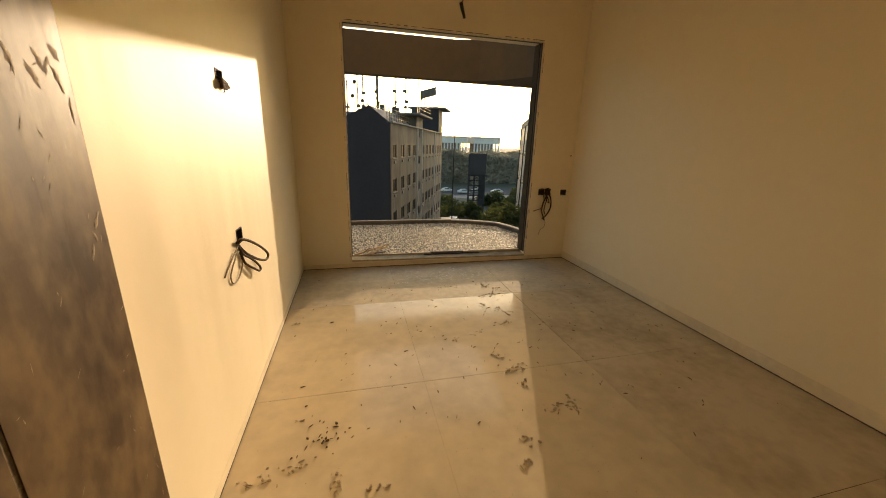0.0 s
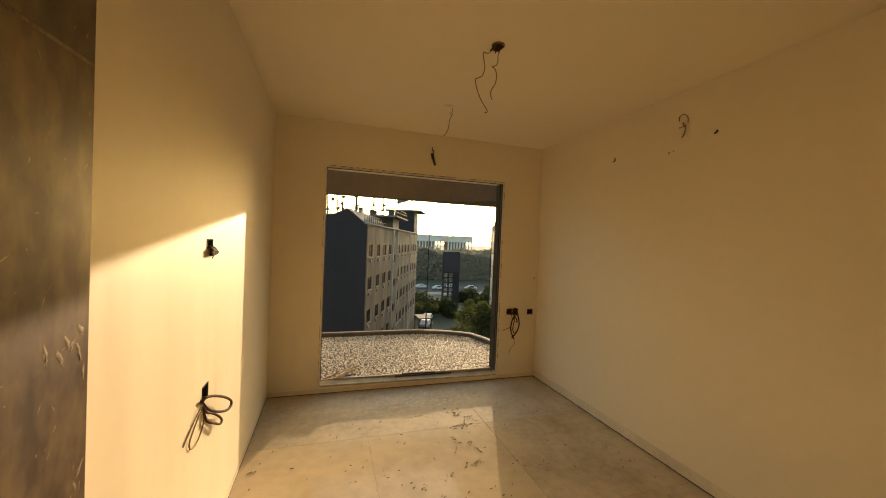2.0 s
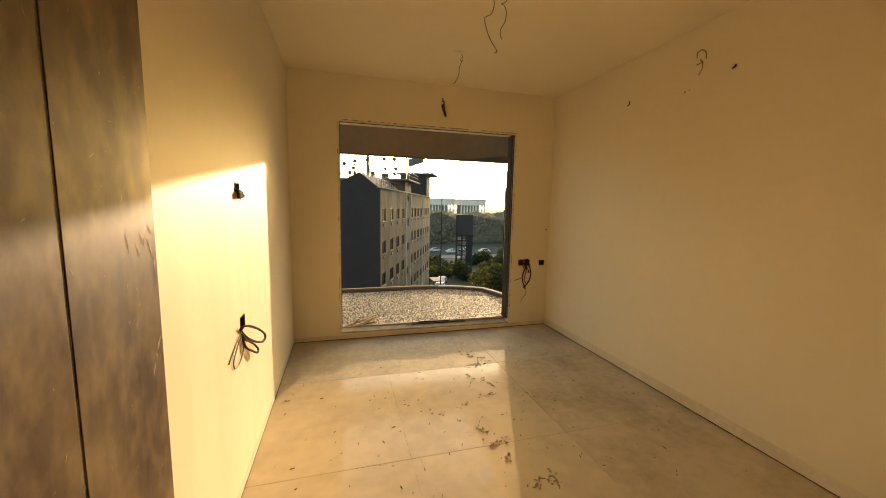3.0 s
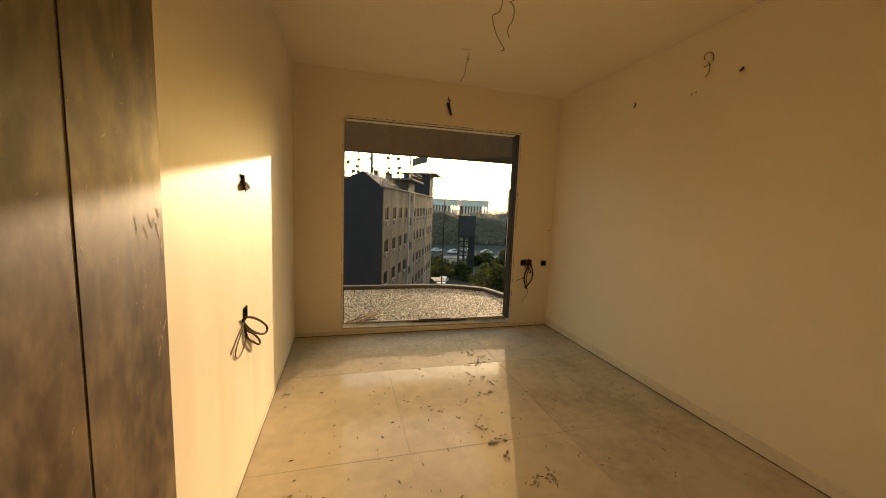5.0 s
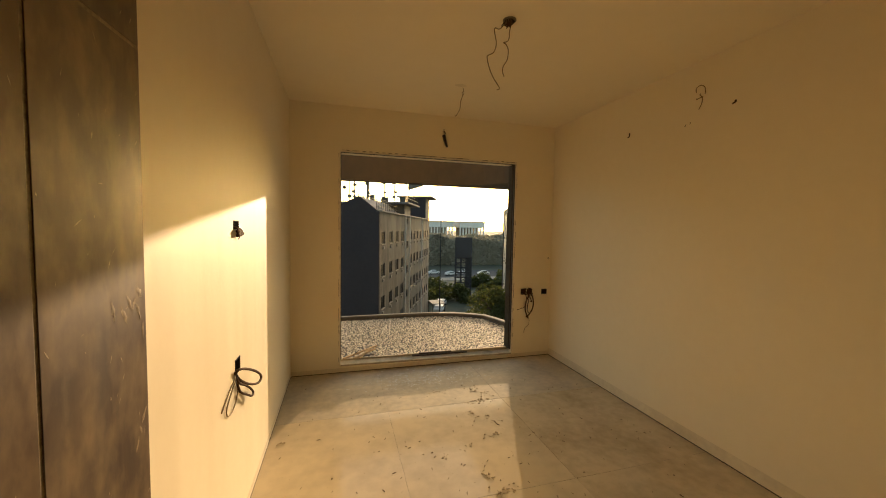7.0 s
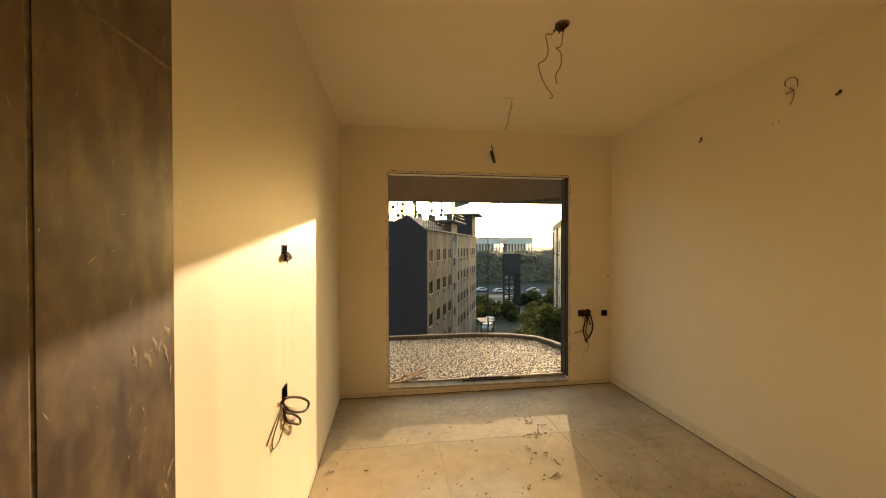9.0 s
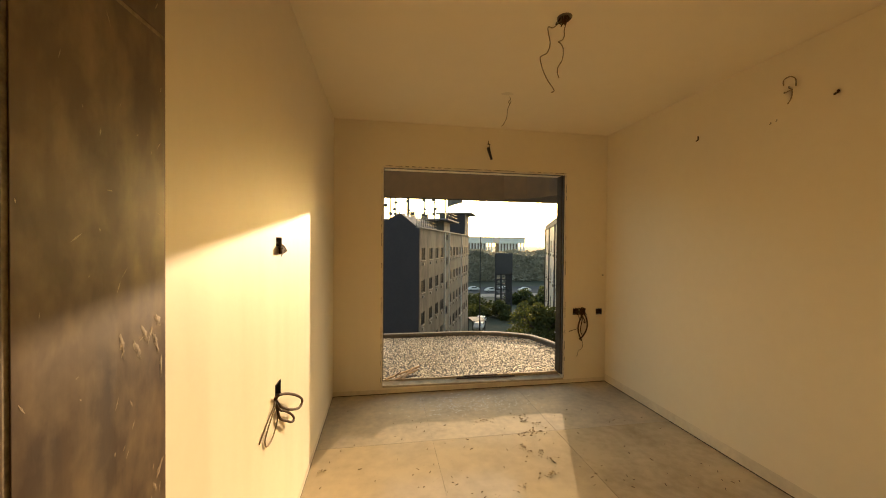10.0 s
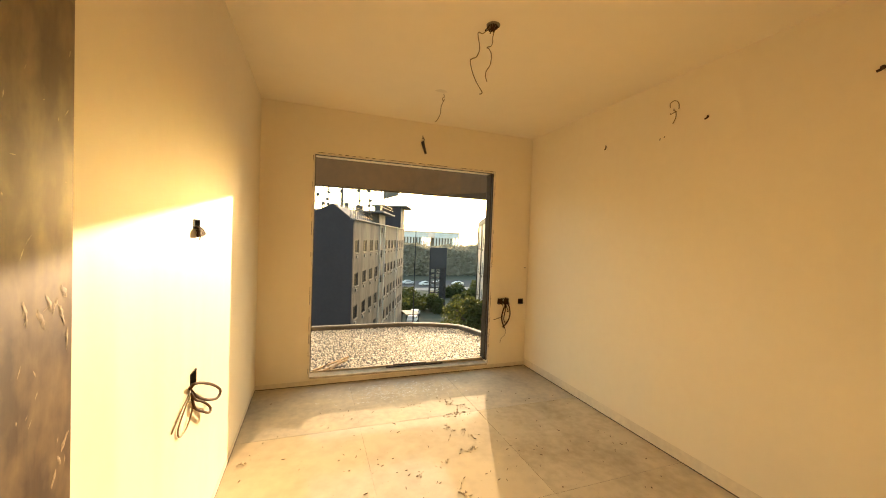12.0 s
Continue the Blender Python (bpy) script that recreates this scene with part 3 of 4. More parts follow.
        tube(bm, [(x, y, H - 0.006), (x + rnd.uniform(-0.02, 0.02), y + rnd.uniform(-0.02, 0.02), H - rnd.uniform(0.02, 0.035)), (1.385 + rnd.uniform(-0.03, 0.03), 2.21 + rnd.uniform(-0.03, 0.03), H - 0.008)], 0.0028, n=6, steps=4)
    part("wire_stuffing", bm, "cable", t, smooth=True)
    bm = bmesh.new()
    y = 2.25
    tube(bm, [(1.37, 2.21, H - 0.01), (1.345, y, 2.625), (1.315, y, 2.625), (1.313, y, 2.60), (1.325, y, 2.54), (1.31, y, 2.49), (1.28, y, 2.47), (1.27, y, 2.455), (1.285, y, 2.40), (1.31, y, 2.35), (1.345, y, 2.305), (1.35, y, 2.29), (1.335, y, 2.283)], 0.0026, steps=6)
    tube(bm, [(1.40, 2.21, H - 0.01), (1.405, y, 2.62), (1.405, y, 2.59), (1.395, y, 2.565), (1.37, y, 2.552), (1.385, y, 2.545), (1.40, y, 2.515), (1.395, y, 2.46), (1.372, y, 2.42), (1.368, y, 2.39), (1.378, y, 2.362)], 0.0026, steps=6)
    part("wire", bm, "cable2", t, "two thin drooping wires", smooth=True)
    # second, smaller ceiling wire
    t = empty("ceiling_wire", (1.45, 3.22, H), "short wire with a knot hanging out of a patched ceiling hole", "wire")
    bm = bmesh.new()
    tube(bm, [(1.455, 3.22, H + 0.002), (1.462, 3.22, 2.635), (1.447, 3.22, 2.62), (1.455, 3.22, 2.598), (1.465, 3.22, 2.62), (1.452, 3.22, 2.59), (1.437, 3.22, 2.55), (1.432, 3.22, 2.49), (1.405, 3.22, 2.435), (1.39, 3.22, 2.42)], 0.0026, steps=6)
    part("wire", bm, "cable2", t, smooth=True)
    bm = bmesh.new()
    ring = [bm.verts.new((1.42 + 0.05 * math.cos(a) * (1 + 0.2 * math.sin(3 * a)), 3.17 + 0.03 * math.sin(a), H - 0.0012)) for a in (2 * math.pi * k / 16 for k in range(16))]
    bm.faces.new(ring)
    part("patch", bm, "soiled", t, "grey filler patch")
    # stub over the window
    t = empty("cable_stub", (1.52, D, 2.5), "dark taped cable end hanging out of the wall above the opening", "wire")
    bm = bmesh.new()
    tube(bm, [(1.515, D + 0.0, 2.525), (1.51, D - 0.02, 2.50), (1.525, D - 0.02, 2.48), (1.51, D - 0.025, 2.455)], 0.004)
    tube(bm, [(1.50, D - 0.01, 2.495), (1.53, D - 0.02, 2.485)], 0.003)
    part("wire", bm, "cable", t, smooth=True)
    bm = bmesh.new()
    tube(bm, [(1.508, D - 0.022, 2.455), (1.515, D - 0.026, 2.42), (1.53, D - 0.026, 2.375), (1.545, D - 0.022, 2.335)], 0.018, n=8, taper=0.35)
    part("tape_wrap", bm, "metal_dark", t)
    # marks and wire ends on the long wall
    X = W
    t = empty("wall_wire", (X, 2.235, 2.4), "thin curled wire sticking out of a round hole in the wall", "wire")
    bm = bmesh.new()
    tube(bm, [(X + 0.0, 2.275, 2.452), (X - 0.02, 2.26, 2.475), (X - 0.03, 2.22, 2.48), (X - 0.03, 2.19, 2.455), (X - 0.012, 2.20, 2.42)], 0.003)
    tube(bm, [(X + 0.0, 2.245, 2.435), (X - 0.015, 2.235, 2.42), (X - 0.02, 2.215, 2.40), (X - 0.02, 2.215, 2.36), (X - 0.02, 2.235, 2.325)], 0.003)
    tube(bm, [(X, 2.27, 2.41), (X - 0.012, 2.26, 2.40), (X - 0.01, 2.235, 2.405), (X, 2.225, 2.41)], 0.003)
    part("wire", bm, "cable2", t, smooth=True)
    for y, z, r, hang in ((2.87, 2.295, 0.008, 0.02), (2.01, 2.305, 0.009, 0.0), (1.25, 2.29, 0.010, 0.0), (2.345, 2.245, 0.004, 0.0), (2.31, 2.252, 0.003, 0.0)):
        t = empty("wire_end", (X, y, z), "short dark wire end poking out of the painted wall", "wire", "wire ends in the wall")
        bm = bmesh.new()
        tube(bm, [(X, y, z + hang + 0.006), (X - r * 0.9, y - r, z + 0.006), (X - r * 1.4, y - r * 1.3, z - r * 0.4), (X - r, y + r, z - r)], r * 0.6, n=6, steps=4)
        part("wire_tip", bm, "cable", t, smooth=True)
    t = empty("nail", (2.80, D, 1.155), "small dark nail in the wall beside the corner", "nail")
    bm = bmesh.new()
    tube(bm, [(2.80, D + 0.01, 1.155), (2.80, D - 0.02, 1.158)], 0.003, n=8, steps=1)
    tube(bm, [(2.80, D - 0.02, 1.158), (2.80, D - 0.022, 1.158)], 0.007, n=8, steps=1)
    part("shank", bm, "metal_dark", t)


# ---- terrace ----
TZ = -0.125


def curb_y(x):
    """Front line of the terrace: straight, then bending back towards the wall."""
    return 6.62 if x < 1.7 else 6.62 - 0.52 * max(0.0, (x - 1.7) / 1.42) ** 2.6


def terrace_line():
    pts = [Vector((x, curb_y(x))) for x in (-4.0, -2.0, 0.0, 0.8, 1.5, 1.9, 2.2, 2.45, 2.65, 2.82, 2.95)]
    pts += [Vector(p) for p in ((3.06, 5.98), (3.13, 5.72), (3.17, 5.45), (3.2, 5.1), (3.21, 4.6), (3.21, D + TH))]
    return pts


def build_terrace():
    line = terrace_line()
    bm = bmesh.new()
    floor = [bm.verts.new((p.x, p.y, TZ)) for p in line] + [bm.verts.new((-4.0, D + TH, TZ))]
    low = [bm.verts.new((v.co.x, v.co.y, TZ - 0.2)) for v in floor]
    bm.faces.new(floor)
    bm.faces.new(low[::-1])
    n = len(floor)
    for k in range(n):
        bm.faces.new((floor[k], low[k], low[(k + 1) % n], floor[(k + 1) % n]))
    mesh_ob("terrace_floor", bm, "mortar", kind="structure")
    # low rounded kerb along the edge
    bm = bmesh.new()
    prof = ((-0.02, TZ - 0.2), (-0.02, -0.075), (-0.008, -0.062), (0.06, -0.062), (0.075, -0.075), (0.075, TZ - 0.2))
    rings = []
    for i, p in enumerate(line):
        a, b = line[max(i - 1, 0)], line[min(i + 1, len(line) - 1)]
        d = (b - a).normalized()
        nrm = Vector((-d.y, d.x))
        nrm = nrm if nrm.dot(Vector((0.5, 1))) > 0 else -nrm
        rings.append([bm.verts.new((p.x + nrm.x * o, p.y + nrm.y * o, z)) for o, z in prof])
    for a, b in zip(rings, rings[1:]):
        for k in range(len(prof)):
            bm.faces.new((a[k], a[(k + 1) % len(prof)], b[(k + 1) % len(prof)], b[k]))
    bm.faces.new(rings[0]), bm.faces.new(rings[-1][::-1])
    kerb = mesh_ob("terrace_kerb", bm, ["kerb", "concrete"], kind="structure")
    # top faces past the bend are paler concrete, a highlight put into colour
    for p in kerb.data.polygons:
        p.material_index = 1 if abs(p.normal.z) > 0.6 and p.center.z > -0.07 and p.center.x > 2.3 else 0
    # broken china and pebbles bedded in the surface
    rnd = random.Random(5)
    verts, faces = [], []
    y = D + TH + 0.06
    while y < 6.6:
        x = 0.1
        while x < 3.2:
            px, py = x + rnd.uniform(-0.014, 0.014), y + rnd.uniform(-0.014, 0.014)
            lim = curb_y(px) if px < 2.95 else 6.1 - (px - 2.95) * 3.2
            if py < lim - 0.05 and rnd.random() < 0.86:
                r, h, a0 = rnd.uniform(0.010, 0.018), rnd.uniform(0.003, 0.009), rnd.uniform(0, 6.28)
                k0 = len(verts)
                m = 5
                tx, ty = rnd.uniform(-0.3, 0.3), rnd.uniform(-0.3, 0.3)
                for q in range(m):
                    a = a0 + 2 * math.pi * q / m
                    rr = r * rnd.uniform(0.75, 1.15)
                    verts.append((px + rr * math.cos(a), py + rr * math.sin(a), TZ - 0.004))
                for q in range(m):
                    a = a0 + 2 * math.pi * q / m
                    rr = r * 0.84
                    dx, dy = rr * math.cos(a), rr * math.sin(a)
                    verts.append((px + dx, py + dy, TZ + h + dx * tx + dy * ty))
                for q in range(m):
                    faces.append((k0 + q, k0 + (q + 1) % m, k0 + m + (q + 1) % m, k0 + m + q))
                faces.append(tuple(k0 + m + q for q in range(m)))
            x += 0.030
        y += 0.030
    me = bpy.data.meshes.new("terrace_mosaic")
    me.from_pydata(verts, [], faces)
    me.materials.append(M["pebble_stuff"])
    tagged(new("terrace_mosaic", me), "pale broken tile pieces and pebbles bedded over the terrace", "paving", kind="stuff")


def build_canopy():
    """Concrete ring beam over the terrace edge, with open sky between it and the wall."""
    outer = [(-4.0, 7.40), (3.4, 7.40), (5.2, 7.40), (5.2, 4.14)]
    inner = [(-4.0, 7.20), (2.3, 7.20), (2.75, 7.08), (3.1, 6.8), (3.35, 6.4), (3.48, 5.9), (3.52, 5.2), (3.52, D + TH)]
    bm = bmesh.new()
    z0, z1 = 2.368, 3.0
    ring = outer + inner[::-1]
    lo = [bm.verts.new((x, y, z0 - 0.009 * max(0.0, min(x, 3.6)))) for x, y in ring]
    hi = [bm.verts.new((x, y, z1)) for x, y in ring]
    bm.faces.new(lo), bm.faces.new(hi[::-1])
    for k in range(len(ring)):
        bm.faces.new((lo[k], lo[(k + 1) % len(ring)], hi[(k + 1) % len(ring)], hi[k]))
    bmesh.ops.triangulate(bm, faces=[f for f in bm.faces if len(f.verts) > 4])
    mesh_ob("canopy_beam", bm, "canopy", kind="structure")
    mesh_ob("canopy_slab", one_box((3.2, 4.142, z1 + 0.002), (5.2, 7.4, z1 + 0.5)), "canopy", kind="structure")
    mesh_ob("facade_wall", one_box((W + 0.122, D, TZ - 14), (9.0, D + TH, 9.0)), "concrete", kind="structure")
    mesh_ob("facade_wall", one_box((-8.0, D, TZ - 14), (-0.122, D + TH, 9.0)), "concrete", kind="structure")
    mesh_ob("facade_wall", one_box((-0.122, D, H + 0.142), (W + 0.122, D + TH, 9.0)), "concrete", kind="structure")
    mesh_ob("facade_wall", one_box((-0.122, D, TZ - 14), (W + 0.122, D + TH, -0.202)), "concrete", kind="structure")


def build_sill_litter():
    t = empty("timber_offcuts", (0.70, 4.2, 0.11), "small pile of splintered raw timber offcuts lying on the sill", "wood scrap")
    z = 0.108
    sticks = (((0.50, 4.10, z + 0.004), (0.86, 4.30, z + 0.05), 0.024, 0.014), ((0.60, 4.09, z + 0.0), (0.84, 4.25, z + 0.035), 0.03, 0.014), ((0.66, 4.08, z), (0.80, 4.28, z + 0.045), 0.02, 0.014),
              ((0.58, 4.15, z), (0.655, 4.12, z + 0.07), 0.007, 0.007), ((0.60, 4.13, z - 0.004), (0.82, 4.16, z + 0.006), 0.045, 0.01))
    for i, (a, b, w, h) in enumerate(sticks):
        a, b = Vector(a), Vector(b)
        d = b - a
        m = Matrix.Translation((a + b) / 2) @ d.to_track_quat("X", "Z").to_matrix().to_4x4()
        bm = bmesh.new()
        vs = box(bm, (-d.length / 2, -w / 2, -h / 2), (d.length / 2, w / 2, h / 2), 0.0015)
        for v in vs:
            v.co.y *= 1 - 0.45 * (v.co.x > 0)
            v.co = m @ v.co
        part("stick", bm, "wood_dark" if i in (3, 4) else "wood", t)
    t = empty("batten", (1.65, 4.08, 0.10), "thin dark weathered timber batten lying along the sill", "wood scrap")
    for (x0, y0, x1, y1, w, h, up) in ((1.30, 4.098, 2.03, 4.104, 0.022, 0.014, 0.030), (1.22, 4.068, 1.85, 4.074, 0.02, 0.01, 0.019)):
        a, b = Vector((x0, y0, sill_z(x0) + up)), Vector((x1, y1, sill_z(x1) + up))
        d = b - a
        m = Matrix.Translation((a + b) / 2) @ d.to_track_quat("X", "Z").to_matrix().to_4x4()
        bm = bmesh.new()
        box(bm, (-d.length / 2, -w / 2, -h / 2), (d.length / 2, w / 2, h / 2), 0.002, matrix=m)
        part("strip", bm, "wood_dark", t)


# ---- debris on the floor ----


def chip_mesh(name, rnd, ln, w, h, material):
    bm = bmesh.new()
    n = 6
    lo, hi = [], []
    for k in range(n):
        a = 2 * math.pi * k / n
        x, y = ln / 2 * math.cos(a) * rnd.uniform(0.7, 1.1), w / 2 * math.sin(a) * rnd.uniform(0.7, 1.1)
        lo.append(bm.verts.new((x, y, 0)))
        hi.append(bm.verts.new((x * 0.8, y * 0.75, h * rnd.uniform(0.6, 1.1))))
    bm.faces.new(hi)
    bm.faces.new(lo[::-1])
    for k in range(n):
        bm.faces.new((lo[k], lo[(k + 1) % n], hi[(k + 1) % n], hi[k]))
    me = bpy.data.meshes.new(name)
    bm.to_mesh(me)
    bm.free()
    me.materials.append(M[material])
    return me


def build_debris():
    rnd = random.Random(77)
    shapes = [chip_mesh("splinter", rnd, 0.030, 0.006, 0.004, "chip_dark"), chip_mesh("splinter", rnd, 0.020, 0.006, 0.005, "chip_dark"), chip_mesh("splinter", rnd, 0.042, 0.005, 0.004, "chip_dark")]
    crumbs = [chip_mesh("plaster_crumb", rnd, 0.016, 0.012, 0.006, "chip"), chip_mesh("plaster_crumb", rnd, 0.024, 0.015, 0.008, "chip")]
    # scattered single splinters
    for k in range(170):
        x, y = rnd.uniform(0.08, 2.0), rnd.triangular(1.2, 3.75, 2.4)
        if rnd.random() < 0.25:
            x = rnd.uniform(1.9, 2.7)
        s = rnd.uniform(0.5, 1.0)
        ob = new("splinter", rnd.choice(shapes))
        ob.matrix_basis = Matrix.Translation((x, y, 0.0002)) @ Matrix.Rotation(rnd.gauss(1.0, 0.7), 4, "Z") @ Matrix.Scale(s, 4)
        tagged(ob, "tiny dark wood splinter on the dusty floor", "debris", "splinters on the floor")
    heaps = [(0.36, 1.76, 0.10, 0.5, 26), (0.40, 1.52, 0.05, 1.4, 22), (0.12, 1.60, 0.06, 0.3, 16), (0.25, 1.64, 0.05, 0.6, 12), (0.55, 1.48, 0.04, 0.3, 10), (0.22, 1.9, 0.04, 0.2, 8),
             (1.32, 2.22, 0.035, 1.9, 18), (1.38, 2.08, 0.07, 0.1, 26), (1.37, 1.94, 0.04, 1.2, 12), (1.44, 1.73, 0.06, 0.0, 18), (1.54, 1.72, 0.05, 1.5, 22), (1.20, 1.58, 0.04, 2.5, 10), (1.15, 1.46, 0.04, 0.3, 14),
             (1.66, 3.30, 0.10, 2.2, 30), (1.62, 3.12, 0.09, 0.1, 34), (1.48, 2.92, 0.07, 1.5, 16), (1.52, 2.60, 0.05, 0.2, 16), (1.30, 2.52, 0.05, 0.5, 7), (1.12, 2.44, 0.04, 1.0, 6), (1.60, 2.78, 0.08, 2.0, 14), (0.08, 2.86, 0.02, 0, 7), (1.32, 3.35, 0.06, 0, 10)]
    for cx, cy, spread, ang, n in heaps:
        heap = empty("debris_heap", (cx, cy, 0), "small scatter of plaster crumbs and splinters swept together on the floor", "debris", "debris heaps")
        bm = bmesh.new()
        for k in range(n):
            u, v = rnd.gauss(0, spread * 0.7), rnd.gauss(0, spread * 0.3)
            x, y = cx + u * math.cos(ang) - v * math.sin(ang), cy + u * math.sin(ang) + v * math.cos(ang)
            if x < 0.02:
                continue
            me = rnd.choice(crumbs if rnd.random() < 0.6 else shapes)
            m = Matrix.Translation((x, y, 0)) @ Matrix.Rotation(rnd.uniform(0, 6.3), 4, "Z") @ Matrix.Scale(rnd.uniform(0.4, 1.0), 4)
            k0 = len(bm.verts)
            bm.from_mesh(me)
            bm.verts.ensure_lookup_table()
            for v2 in bm.verts[k0:]:
                v2.co = m @ v2.co
        part("crumb_scatter", bm, "chip_dark" if rnd.random() < 0.12 else "chip", heap, kind="stuff")
    # fine dust specks
    bm = bmesh.new()
    for k in range(900):
        x, y = rnd.uniform(0.03, 2.8), rnd.uniform(1.15, 3.95)
        r = rnd.uniform(0.001, 0.003)
        vs = [bm.verts.new((x + r * math.cos(a) * rnd.uniform(0.6, 1.4), y + r * math.sin(a) * rnd.uniform(0.6, 1.4), 0)) for a in (0, 2.1, 4.2)]
        top = bm.verts.new((x, y, r * 0.9))
        for q in range(3):
            bm.faces.new((vs[q], vs[(q + 1) % 3], top))
    tagged(mesh_ob("grit", bm, "chip"), "fine plaster grit over the whole floor", "debris", kind="stuff")


def build_dust():
    # dried plaster splashes on the floor in front of the opening
    rnd = random.Random(31)
    bm = bmesh.new()
    for k in range(420):
        x, y = rnd.gauss(1.25, 0.30), rnd.gauss(3.68, 0.11)
        if not (0.4 < x < 2.2 and 3.4 < y < 3.95):
            continue
        ln, w, ang = 0.004 + abs(rnd.gauss(0, 0.011)), rnd.uniform(0.0025, 0.007), rnd.gauss(0.3, 0.9)
        pts = []
        for q in range(8):
            a = 2 * math.pi * q / 8
            u, v = ln * math.cos(a) * rnd.uniform(0.6, 1.1), w * math.sin(a) * rnd.uniform(0.6, 1.2)
            pts.append(bm.verts.new((x + u * math.cos(ang) - v * math.sin(ang), y + u * math.sin(ang) + v * math.cos(ang), 0.0004)))
        c = bm.verts.new((x, y, 0.0012))
        for q in range(8):
            bm.faces.new((pts[q], pts[(q + 1) % 8], c))
    tagged(mesh_ob("plaster_splashes", bm, "splash"), "pale dried plaster splashes on the floor before the opening", "stain", kind="stuff")


build_door()
build_dust()
build_wiring()
build_sill_litter()
build_terrace()
build_canopy()

# ---- outside: the street below ----
GZ = -14.5
O2, U2, V2 = Vector((4.03, 34.5)), Vector((0.372, 0.928)), Vector((-0.928, 0.372))


def street_frame(o, u, v):
    """World matrix whose x runs along a facade and y into the building."""
    m = Matrix.Identity(4)
    m[0][0], m[1][0] = u.x, u.y
    m[0][1], m[1][1] = v.x, v.y
    m[0][3], m[1][3] = o.x, o.y
    return m


def placed(bm, m):
    for v in bm.verts:
        v.co = m @ v.co
    return bm


def window(m, s0, s1, z0, z1, parent, first, ledge=True):
    """A recessed casement in a facade: frame, two panes and a ledge; later ones share its meshes."""
    if "frame" not in first:
        w, h = 1.35, 1.25
        bm = bmesh.new()
        for a, b, c, d in ((0, 0.06, 0, h), (w - 0.06, w, 0, h), (0.06, w - 0.06, 0, 0.06), (0.06, w - 0.06, h - 0.06, h), (w / 2 - 0.03, w / 2 + 0.03, 0.06, h - 0.06)):
            box(bm, (a, 0.05, c), (b, 0.12, d))
        first["frame"] = bm_mesh("window_frame", bm, "metal_dark")
        bm = bmesh.new()
        box(bm, (0.06, 0.08, 0.06), (w - 0.06, 0.1, h - 0.06))
        first["pane"] = bm_mesh("pane", bm, "glass_dark")
        bm = bmesh.new()
        box(bm, (-0.05, -0.08, -0.07), (w + 0.05, 0.04, 0.0), 0.01)
        box(bm, (w * 0.3, -0.12, -0.5), (w * 0.6, 0.0, -0.25), 0.02)
        first["sill"] = bm_mesh("window_sill", bm, "concrete")
    scale = Matrix.Diagonal(((s1 - s0) / 1.35, 1, (z1 - z0) / 1.25, 1))
    whole = new("window", first["frame"])
    whole.parent = parent
    whole.matrix_parent_inverse = Matrix.Translation(parent.location).inverted()
    whole.matrix_basis = m @ Matrix.Translation((s0, 0, z0)) @ scale
    for key, name in (("pane", "pane"), ("sill", "window_sill")):
        if key == "pane" or ledge:
            new(name, first[key]).parent = whole


def bm_mesh(name, bm, material):
    me = bpy.data.meshes.new(name)
    bmesh.ops.recalc_face_normals(bm, faces=bm.faces)
    bm.to_mesh(me)
    bm.free()
    me.materials.append(M[material])
    return me


def facade(m, length, top, holes, thick=0.35):
    return placed(wall_sheet([0, length], [GZ, top], holes, lambda u, v, d: (u, d, v), thick), m)


